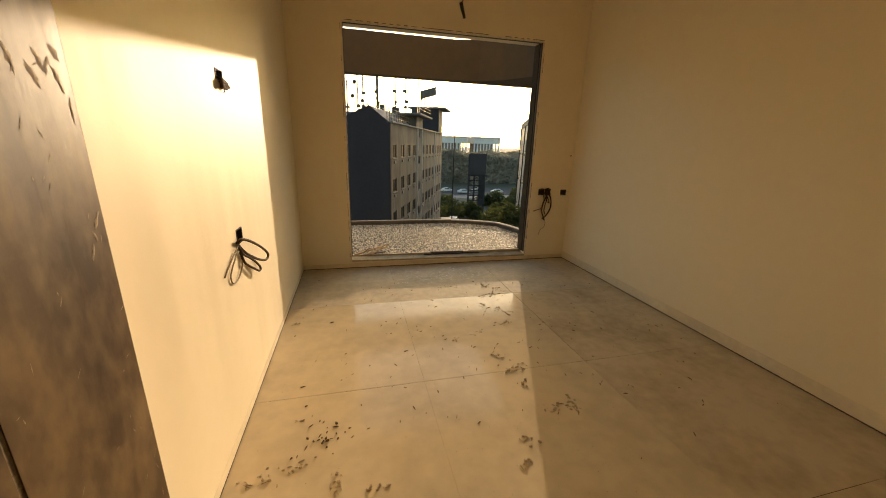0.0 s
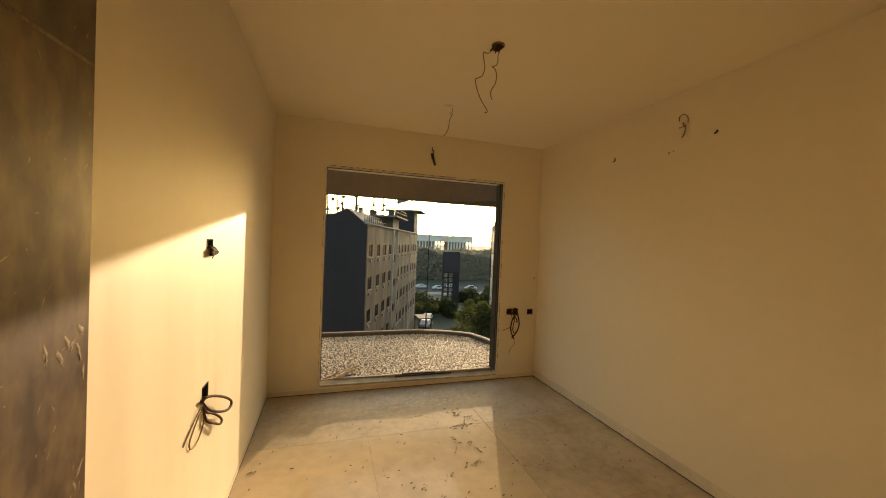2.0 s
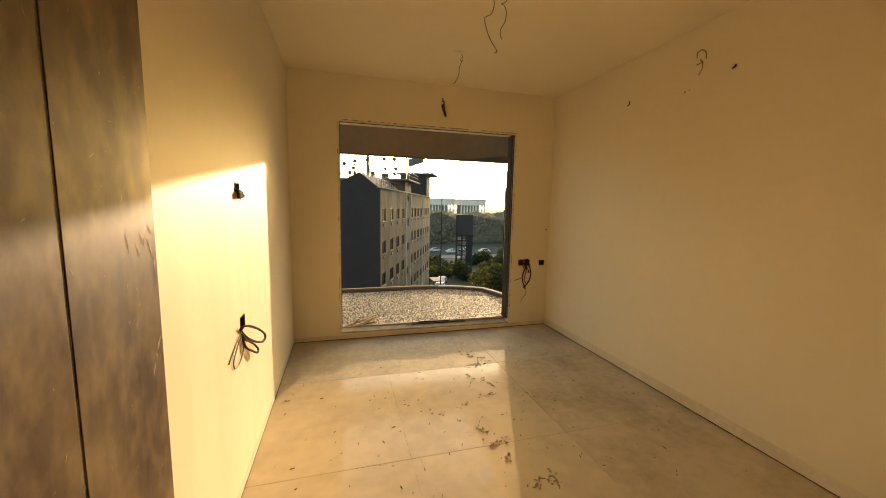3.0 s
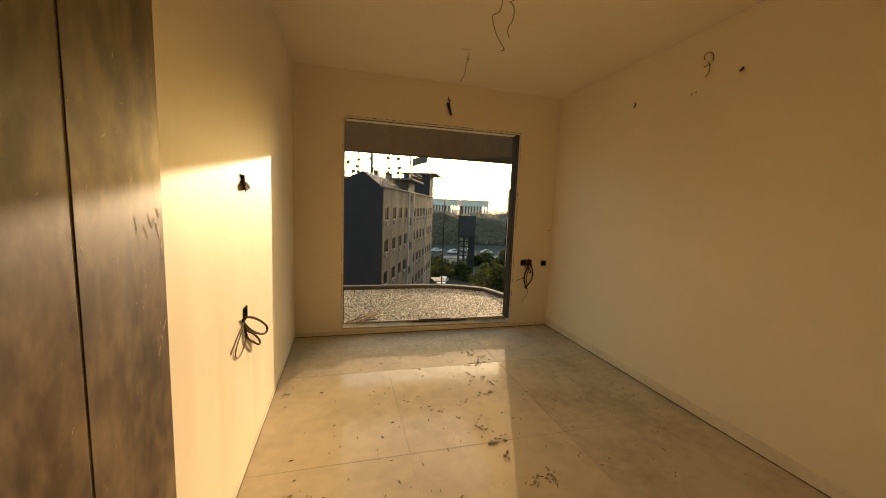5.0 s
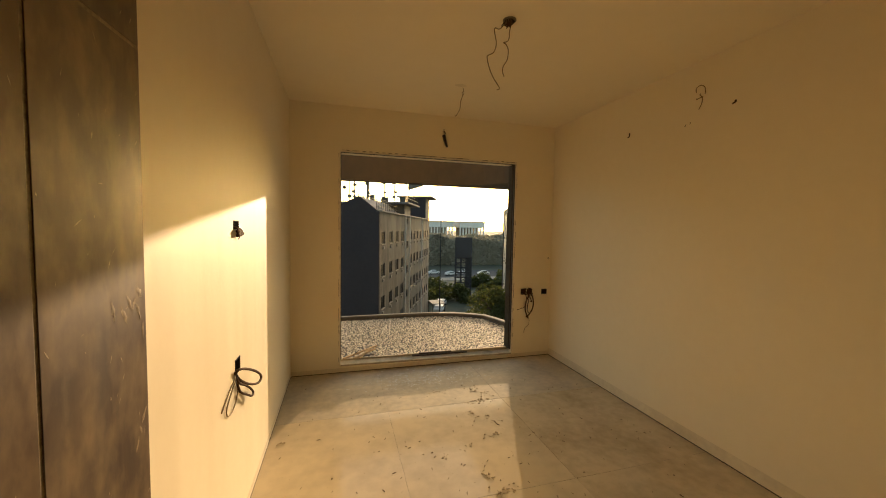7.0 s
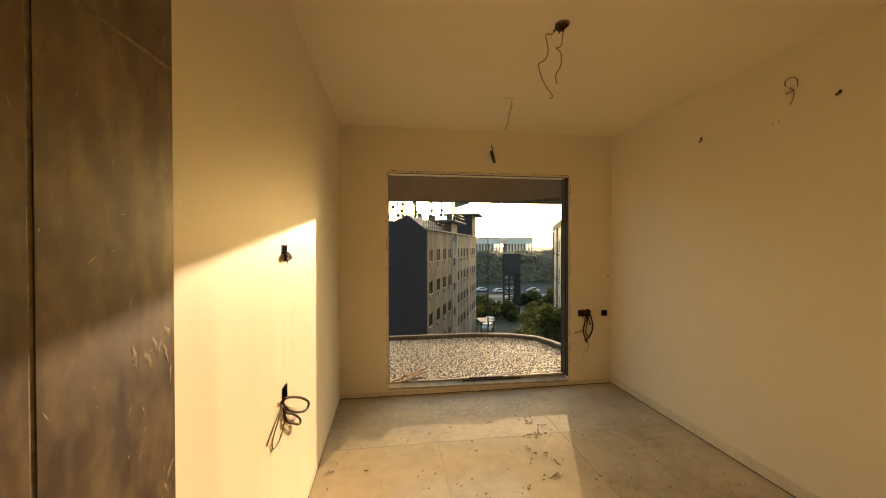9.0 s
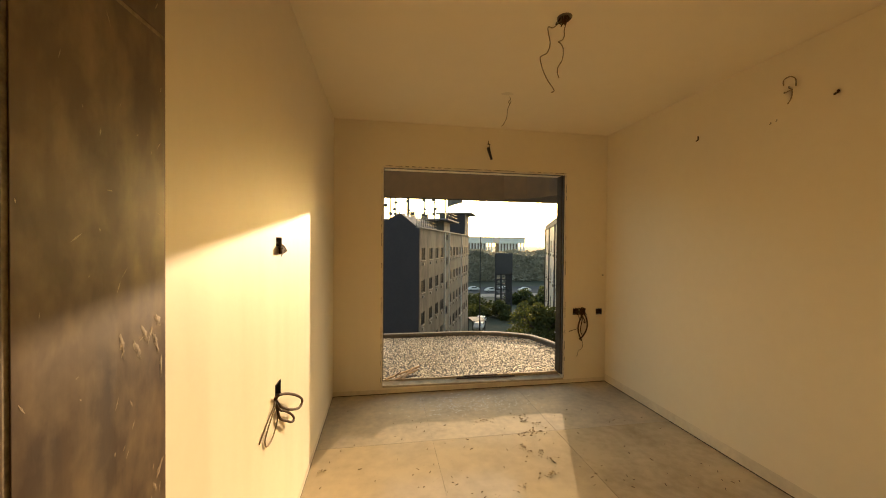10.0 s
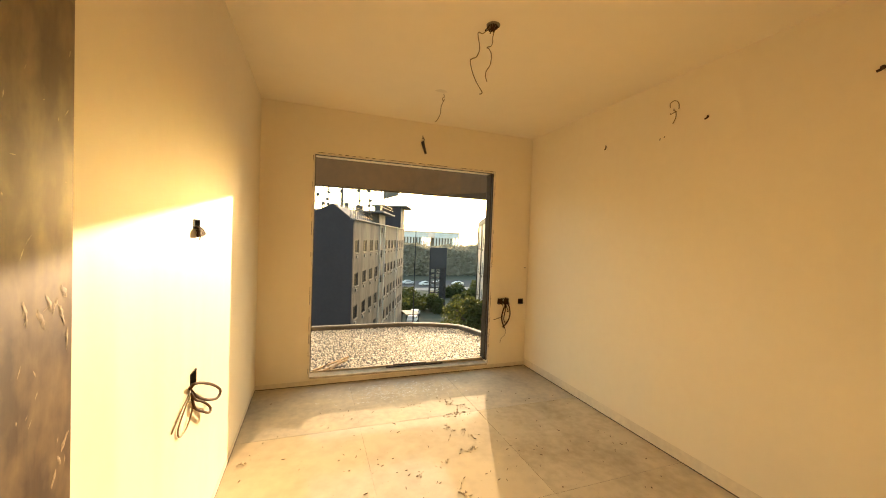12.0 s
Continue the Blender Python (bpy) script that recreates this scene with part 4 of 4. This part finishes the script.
def build_block():
    m = street_frame(O2, U2, V2)
    b = empty("apartment_building", (O2.x, O2.y, GZ), "long grey rendered apartment block with rows of dark windows", "building")
    L, top, depth = 31.6, 2.98, 11.0
    cols = [(0.39, 1.71), (3.36, 4.75), (6.15, 7.55), (8.85, 10.33), (14.4, 15.7), (16.9, 18.2), (19.3, 20.6), (21.9, 23.2), (24.3, 25.6), (26.7, 28.0), (29.2, 30.5)]
    holes = []
    for k in range(4):
        z = 1.15 - 3.17 * k
        holes += [(a, c, z - 1.25, z) for a, c in cols]
        if k < 4:
            holes.append((11.9, 13.0, z - 1.25 - 1.05, z - 1.25 - 0.05))
    holes.append((11.9, 13.0, 2.0, 2.7))
    part("wall", facade(m, L, top, holes), "render_grey", b)
    first = {}
    for a, c, z0, z1 in holes:
        window(m, a, c, z0, z1, b, first, ledge=(c - a) > 1.2)
    # gable end with its peak, its shade put into the dark colour
    bm = bmesh.new()
    prof = [(0, GZ), (0, 2.98), (0.35, 3.2), (1.9, 4.4), (2.6, 4.15), (4.6, 3.2), (depth, 3.0), (depth, GZ)]
    f = [bm.verts.new((-0.004, y, z)) for y, z in prof]
    g = [bm.verts.new((-0.35, y, z)) for y, z in prof]
    bm.faces.new(f[::-1]), bm.faces.new(g)
    for k in range(len(prof)):
        bm.faces.new((f[k], f[(k + 1) % len(prof)], g[(k + 1) % len(prof)], g[k]))
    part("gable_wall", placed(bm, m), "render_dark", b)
    bm = bmesh.new()
    r0, r1 = ([bm.verts.new((x, y, z)) for y, z in ((0.352, 2.99), (0.6, 3.3), (1.9, 4.34), (2.6, 4.1), (4.6, 3.14), (4.6, 2.99))] for x in (0.0, 9.5))
    for k in range(6):
        bm.faces.new((r0[k], r0[(k + 1) % 6], r1[(k + 1) % 6], r1[k]))
    bm.faces.new(r0[::-1]), bm.faces.new(r1)
    box(bm, (0.0, 0.352, 2.7), (L, depth, 2.985))
    part("roof", placed(bm, m), "roof", b)
    part("wall", placed(one_box((L, 0.0, GZ), (L + 0.35, depth, top)), m), "render_grey", b)
    part("wall", placed(one_box((-0.35, depth + 0.002, GZ), (L + 0.35, depth + 0.35, top)), m), "render_grey", b)
    part("cornice", placed(one_box((-0.35, -0.25, top + 0.002), (L, 0.34, top + 0.14), 0.02), m), "concrete", b, "weathered roof edge band")
    # stair tower, its flank darkened as if shaded, and the flat overhanging slab
    part("stair_tower", placed(one_box((10.6, -0.02, top + 0.145), (14.3, 2.9, 4.35)), m), "render_grey", b)
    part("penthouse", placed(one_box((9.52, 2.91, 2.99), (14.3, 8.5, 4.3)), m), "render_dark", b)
    part("slab", placed(one_box((8.6, -0.9, 4.36), (16.4, 9.0, 4.56), 0.02), m), "roof", b, "flat overhanging roof slab")
    part("penthouse", placed(one_box((27.6, 0.05, top + 0.145), (31.5, 4.5, 6.7)), m), ["render_dark"], b, "taller plant room with shade put into its dark colour")
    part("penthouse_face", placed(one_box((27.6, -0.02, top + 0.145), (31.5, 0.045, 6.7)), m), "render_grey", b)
    part("slab", placed(one_box((27.2, -1.1, 6.72), (34.4, 5.0, 6.95), 0.02), m), "roof", b, "flat overhanging roof slab")
    # rails along the ridge and round the slab
    bm = bmesh.new()
    for x0, x1, y, z, hgt in ((0.4, 9.2, 0.5, 3.2, 1.1), (0.4, 9.2, 2.3, 4.15, 0.5)):
        for k in range(12):
            x = x0 + (x1 - x0) * k / 11
            box(bm, (x - 0.02, y - 0.02, z), (x + 0.02, y + 0.02, z + hgt))
        for q in (0.35, 0.7, 1.0):
            box(bm, (x0, y - 0.012, z + hgt * q - 0.03), (x1, y + 0.012, z + hgt * q))
    for k in range(9):
        y = -0.7 + 9.4 * k / 8
        box(bm, (8.8, y - 0.03, 4.57), (8.86, y + 0.03, 5.4))
    for q in (0.45, 0.8):
        box(bm, (8.8, -0.7, 4.56 + q), (8.83, 8.7, 4.59 + q))
        box(bm, (8.87, -0.72, 4.56 + q), (16.0, -0.69, 4.59 + q))
    part("railing", placed(bm, m), "metal_dark", b)
    # drain pipes and stains of pipework on the front
    for s in (11.1, 13.9, 23.8):
        bm = bmesh.new()
        tube(bm, [(s, -0.09, GZ), (s, -0.09, top)], 0.06, steps=1)
        part("drain_pipe", placed(bm, m), "white", b)
    for v, w, hgt in ((-0.3, 0.7, 0.75), (1.9, 0.8, 0.6), (3.6, 0.5, 0.9), (4.9, 0.9, 0.7)):
        c = empty("equipment_cabinet", tuple(m @ Vector((10.0, v, 4.565))), "dark metal equipment cabinet standing on the roof slab", "cabinet", "rooftop cabinets")
        part("body", placed(one_box((9.7, v, 4.565), (10.25, v + w, 4.565 + hgt), 0.03), m), "metal_dark", c)
    # antenna masts
    rnd = random.Random(3)
    for v, h in ((8.3, 8.2), (7.0, 9.4), (6.35, 9.2), (4.62, 9.4), (2.48, 9.4), (1.22, 9.0), (-0.2, 9.4)):
        mast = empty("antenna_mast", tuple((m @ Vector((10.5, v, 4.57)))), "rooftop steel antenna mast carrying small dark radio boxes", "antenna", "rooftop antennas")
        bm = bmesh.new()
        tube(bm, [(10.5, v, 4.57), (10.5, v, h)], 0.07 if v != 4.62 else 0.15, n=6, steps=1)
        part("pole", placed(bm, m), "metal_dark", mast)
        for k, z in enumerate((5.15, 5.75, 6.7)[:3 if v < 6.5 and v > 0 else 1]):
            z += rnd.uniform(-0.15, 0.15)
            s = rnd.choice((-1, 1))
            w = rnd.uniform(0.2, 0.34)
            bm = one_box((10.35, v + min(-0.12 * s, s * w), z), (10.65, v + max(-0.12 * s, s * w), z + rnd.uniform(0.2, 0.34)), 0.02)
            part("radio_box", placed(bm, m), "metal_dark", mast)
    for v, z in ((7.77, 6.49), (7.47, 8.0)):
        t = empty("dish_antenna", tuple((m @ Vector((10.6, v, 4.57)))), "small dish on a thin rooftop pole", "antenna", "rooftop dishes")
        bm = bmesh.new()
        tube(bm, [(10.6, v, 4.57), (10.6, v, z)], 0.03, n=6, steps=1)
        part("pole", placed(bm, m), "metal_dark", t)
        bm = bmesh.new()
        c = [[bm.verts.new((10.6 - 0.06 + 0.3 * r * r, v + r * 0.24 * math.cos(a), z + r * 0.24 * math.sin(a))) for a in (2 * math.pi * k / 14 for k in range(14))] for r in (0.3, 0.7, 1.0)]
        for a, d in zip(c, c[1:]):
            for k in range(14):
                bm.faces.new((a[k], a[(k + 1) % 14], d[(k + 1) % 14], d[k]))
        bm.faces.new(c[0])
        part("dish", placed(bm, m), "metal_dark", t)
    t = empty("rooftop_signboard", tuple(m @ Vector((10.5, -1.3, 4.57))), "slanted dark rooftop signboard on legs seen from behind", "sign")
    bm = bmesh.new()
    q = [bm.verts.new(p) for p in ((10.5, -0.44, 6.12), (10.5, -2.28, 6.62), (10.5, -2.27, 7.5), (10.5, -0.43, 7.02))]
    q2 = [bm.verts.new((10.62, v.co.y, v.co.z)) for v in q]
    bm.faces.new(q), bm.faces.new(q2[::-1])
    for k in range(4):
        bm.faces.new((q[k], q[(k + 1) % 4], q2[(k + 1) % 4], q2[k]))
    part("board", placed(bm, m), "render_grey", t)
    bm = bmesh.new()
    for y0 in (-0.5, -0.85):
        tube(bm, [(10.7, y0, 4.57), (10.68, y0 - 0.1, 6.6)], 0.05, n=6, steps=1)
    part("leg", placed(bm, m), "metal_dark", t)


def build_right_block():
    # a pale block across the street, its front parallel to the first one
    off = 3.3
    u = U2
    o = Vector((0.458, 0.457)) + Vector((0.928, -0.372)) * off + u * 22
    m = street_frame(o, u, Vector((0.928, -0.372)))
    b = empty("apartment_building", (o.x, o.y, GZ), "pale rendered apartment block with small windows and air conditioners", "building")
    holes = []
    for k in range(6):
        z = 2.0 - 3.1 * k
        holes += [(s, s + 1.2, z - 1.2, z) for s in (2, 5.5, 9, 12.5, 16, 19.5, 23, 26)]
    part("wall", facade(m, 29.0, 3.5, holes), "white", b)
    first = {}
    for a, c, z0, z1 in holes:
        window(m, a, c, z0, z1, b, first)
    part("parapet", placed(one_box((-0.1, -0.12, 3.502), (29.1, 0.36, 4.1)), m), "concrete", b)
    # far end takes the shade-darkened render
    part("side_wall", placed(one_box((29.002, 0.0, GZ), (29.3, 9, 3.5)), m), "render_dark", b)
    part("side_wall", placed(one_box((-0.3, 0.0, GZ), (-0.002, 9, 3.5)), m), "white", b)
    part("roof", placed(one_box((0, 0.352, 3.1), (29, 9, 3.49)), m), "roof", b)
    for s in (4.2, 14.5, 21.8, 28.7):
        bm = bmesh.new()
        tube(bm, [(s, -0.1, GZ), (s, -0.1, 3.5)], 0.07, steps=1)
        part("drain_pipe", placed(bm, m), "metal_dark", b)


def leaf_cloud(rnd, centre, radius, count, size, squash=0.8):
    verts, faces = [], []
    lumps = [(Vector((rnd.gauss(0, 0.5), rnd.gauss(0, 0.5), rnd.gauss(0, 0.4) * squash)) * radius, rnd.uniform(0.3, 0.55) * radius) for _ in range(14)]
    for _ in range(count):
        c, r = rnd.choice(lumps)
        d = Vector((rnd.gauss(0, 1), rnd.gauss(0, 1), rnd.gauss(0, 1))).normalized() * r * rnd.uniform(0.55, 1.05)
        p = Vector(centre) + c + d
        a = Vector((rnd.gauss(0, 1), rnd.gauss(0, 1), rnd.gauss(0, 0.6))).normalized()
        b = a.cross(Vector((rnd.gauss(0, 1), rnd.gauss(0, 1), rnd.gauss(0, 1)))).normalized()
        s = size * rnd.uniform(0.6, 1.3)
        k = len(verts)
        verts += [tuple(p - a * s), tuple(p + b * s * 0.5), tuple(p + a * s), tuple(p - b * s * 0.5)]
        faces.append((k, k + 1, k + 2, k + 3))
    me = bpy.data.meshes.new("crown")
    me.from_pydata(verts, [], faces)
    return me


def tree(at, top, radius, leaves, size, seed, material="leaf"):
    rnd = random.Random(seed)
    x, y = at
    t = empty("tree", (x, y, GZ), "broad leafy green tree standing beside the street", "tree", "street trees")
    bm = bmesh.new()
    crown_z = top - radius * 0.9
    tube(bm, [(x, y, GZ), (x + 0.2, y, (GZ + crown_z) / 2), (x, y + 0.2, crown_z)], 0.22, n=8, taper=0.6)
    for k in range(7):
        a = k * 0.9 + rnd.random()
        tube(bm, [(x, y, crown_z - radius * 0.9), (x + math.cos(a) * radius * 0.4, y + math.sin(a) * radius * 0.4, crown_z - 0.1 * radius), (x + math.cos(a) * radius * 0.8, y + math.sin(a) * radius * 0.8, crown_z + rnd.uniform(0, 0.5) * radius)], 0.09, n=6, steps=3, taper=0.7)
    part("trunk", bm, "bark", t)
    me = leaf_cloud(rnd, (x, y, crown_z), radius, leaves, size)
    me.materials.append(M[material])
    c = new("crown", me)
    c.parent = t
    c.matrix_parent_inverse = Matrix.Translation(t.location).inverted()
    return t


def car(material_key, label):
    c = empty("car", (0, 0, 0), label, "car", "parked cars")
    prof = [(-2.1, 0.35), (-2.15, 0.75), (-1.95, 0.95), (-1.5, 1.0), (-0.95, 1.42), (0.55, 1.45), (1.15, 1.0), (1.95, 0.88), (2.15, 0.7), (2.12, 0.35)]
    bm = bmesh.new()
    a = [bm.verts.new((x, -0.82 + 0.1 * (z > 1.1), z)) for x, z in prof]
    d = [bm.verts.new((x, 0.82 - 0.1 * (z > 1.1), z)) for x, z in prof]
    bm.faces.new(a), bm.faces.new(d[::-1])
    for k in range(len(prof)):
        bm.faces.new((a[k], a[(k + 1) % len(prof)], d[(k + 1) % len(prof)], d[k]))
    bmesh.ops.bevel(bm, geom=bm.edges[:], offset=0.05, segments=2, affect="EDGES")
    part("body", bm, material_key, c, smooth=False)
    for s in (-1, 1):
        part("side_glass", one_box((-0.95, s * 0.80 - 0.03, 1.03), (0.75, s * 0.80 + 0.03, 1.33), 0.02), "glass_dark", c)
    for x in (-1.3, 1.3):
        for s in (-0.78, 0.78):
            bm = bmesh.new()
            tube(bm, [(x, s - 0.1, 0.32), (x, s + 0.1, 0.32)], 0.32, n=16, steps=1)
            wheel = part("wheel", bm, "tyre", c)
            bm = bmesh.new()
            tube(bm, [(x, s - 0.108 * (s < 0) + 0.095 * (s > 0), 0.32), (x, s + 0.108 * (s > 0) - 0.095 * (s < 0), 0.32)], 0.2, n=14, steps=1)
            mesh_ob("rim", bm, "steel", wheel, "pale metal rim")
    return c


def build_street():
    bm = bmesh.new()
    vs = [bm.verts.new(p) for p in ((-2500, -2500, GZ), (2500, -2500, GZ), (2500, 3000, GZ), (-2500, 3000, GZ))]
    bm.faces.new(vs)
    mesh_ob("ground", bm, "earth", kind="structure")
    m = street_frame(Vector((7.5, 10)), U2, V2)
    mesh_ob("road", placed(one_box((-5, -4.5, GZ + 0.004), (70, 1.5, GZ + 0.03)), m), "asphalt", kind="structure")
    mesh_ob("road", one_box((-60, 112, GZ + 0.034), (160, 132, GZ + 0.05)), "asphalt", kind="structure")
    mesh_ob("pavement", one_box((-60, 106, GZ + 0.004), (160, 112, GZ + 0.16)), "concrete", kind="structure")
    tree((12.3, 26.0), -2.9, 1.8, 3600, 0.13, 1)
    tree((13.9, 28.0), -4.4, 2.2, 3600, 0.14, 2)
    tree((26.5, 76.0), -11.0, 3.0, 2400, 0.35, 4)
    tree((24.0, 90.0), -11.0, 3.4, 2400, 0.4, 5)
    tree((37.0, 94.0), -10.8, 3.4, 2400, 0.4, 6)
    tree((31.5, 70.0), -10.5, 3.2, 2600, 0.35, 8)
    tree((21.5, 76.0), -11.2, 2.8, 2400, 0.35, 9)
    tree((41.0, 88.0), -10.6, 3.4, 2400, 0.4, 10)
    # cars
    pale = car("white", "white parked hatchback car on the street below")
    pale.matrix_basis = pose(37.0, 118.0, GZ + 0.05, rz=8)
    for x, y, a in ((43.0, 121.0, 4), (49.0, 118.0, 182), (60.0, 121.5, 3), (55.0, 109, 178), (18.6, 66.0, 66), (20.4, 71.0, 66), (32.0, 122, 2), (66.0, 117.5, 4)):
        copy_thing(pale, pose(x, y, GZ + 0.05, rz=a))
    # sheet roof by the block
    t = empty("lean_to_shed", (16.5, 62.0, GZ), "low shed with a pale sheet roof beside the apartment block", "shed")
    bm = one_box((16.0, 61.0, -11.9), (18.4, 64.5, -11.75))
    part("roof_sheet", bm, "concrete", t)
    for x in (16.1, 18.3):
        for y in (61.2, 64.3):
            part("post", one_box((x - 0.06, y - 0.06, GZ), (x + 0.06, y + 0.06, -11.9)), "metal_dark", t)
    # tall lamp pole
    t = empty("street_pole", (17.0, 60.0, GZ), "tall thin dark pole at the roadside", "pole")
    bm = bmesh.new()
    tube(bm, [(17.0, 60.0, GZ), (17.0, 60.0, 3.0)], 0.11, n=8, steps=1, taper=0.4)
    part("shaft", bm, "metal_dark", t)
    # tall hoarding: solid top and open lattice under it
    t = empty("hoarding_tower", (28.2, 80.0, GZ), "tall narrow dark hoarding on a steel lattice seen from behind", "hoarding")
    part("panel", one_box((26.4, 80.0, -5.2), (30.3, 80.25, -0.4)), "sign", t)
    bm = bmesh.new()
    for x in (26.4, 27.7, 29.0, 30.2):
        box(bm, (x - 0.2, 80.3, GZ), (x + 0.2, 80.5, -0.5))
    for k in range(8):
        z = GZ + 1.0 + 1.15 * k
        box(bm, (26.4, 80.3, z), (30.2, 80.45, z + 0.3))
    for k in range(4):
        z = GZ + 0.6 + 2.3 * k
        tube(bm, [(26.4, 80.4, z), (30.2, 80.4, z + 2.3)], 0.07, n=6, steps=1)
        tube(bm, [(30.2, 80.4, z), (26.4, 80.4, z + 2.3)], 0.07, n=6, steps=1)
    part("lattice", bm, "sign", t)
    part("side_panel", one_box((29.0, 80.6, -12.0), (30.3, 80.8, -5.3)), "sign", t)
    # twin pale halls on columns, far away
    for x0, x1 in ((60.0, 79.0), (84.0, 103.5)):
        t = empty("colonnaded_hall", (x0, 250.0, GZ), "distant pale flat-roofed hall raised on a row of columns", "building", "distant halls")
        part("deck", one_box((x0, 250, 2.6), (x1, 275, 6.6), 0.2), "cladding", t)
        part("cornice", one_box((x0 - 0.8, 249, 6.62), (x1 + 0.8, 276, 7.2)), "cladding", t)
        for k in range(9):
            x = x0 + 0.6 + (x1 - x0 - 1.2) * k / 8
            part("column", one_box((x - 0.45, 250.5, GZ), (x + 0.45, 251.4, 2.6)), "cladding", t)
        part("back_wall", one_box((x0 + 1, 262, GZ), (x1 - 1, 263, 2.6)), "concrete", t)
    # wooded belt behind the far road, distance haze put into its leaf colour
    rnd = random.Random(12)
    verts, faces = [], []
    for k in range(220000):
        x, y = rnd.uniform(-10, 150), 150 + 38 * rnd.random() ** 1.6
        crest = 12.0 + 2.2 * noise.noise((x * 0.11, y * 0.05, 0.0)) + 1.0 * noise.noise((x * 0.5, y * 0.3, 3.0))
        p = Vector((x, y, GZ + crest * (1 - rnd.random() ** 1.5) + rnd.uniform(-0.3, 0.3)))
        a = Vector((rnd.gauss(0, 1), rnd.gauss(0, 1), rnd.gauss(0, 1))).normalized()
        b = a.cross(Vector((rnd.gauss(0, 1), rnd.gauss(0, 1), rnd.gauss(0, 1)))).normalized()
        s = rnd.uniform(0.35, 0.75)
        i = len(verts)
        verts += [tuple(p - a * s), tuple(p + b * s * 0.7), tuple(p + a * s), tuple(p - b * s * 0.7)]
        faces.append((i, i + 1, i + 2, i + 3))
    me = bpy.data.meshes.new("wood_belt")
    me.from_pydata(verts, [], faces)
    me.materials.append(M["leaf_hazy"])
    tagged(new("wood_belt", me), "dense belt of trees behind the far road", "trees", kind="stuff")


build_block()
build_right_block()
build_street()
build_debris()
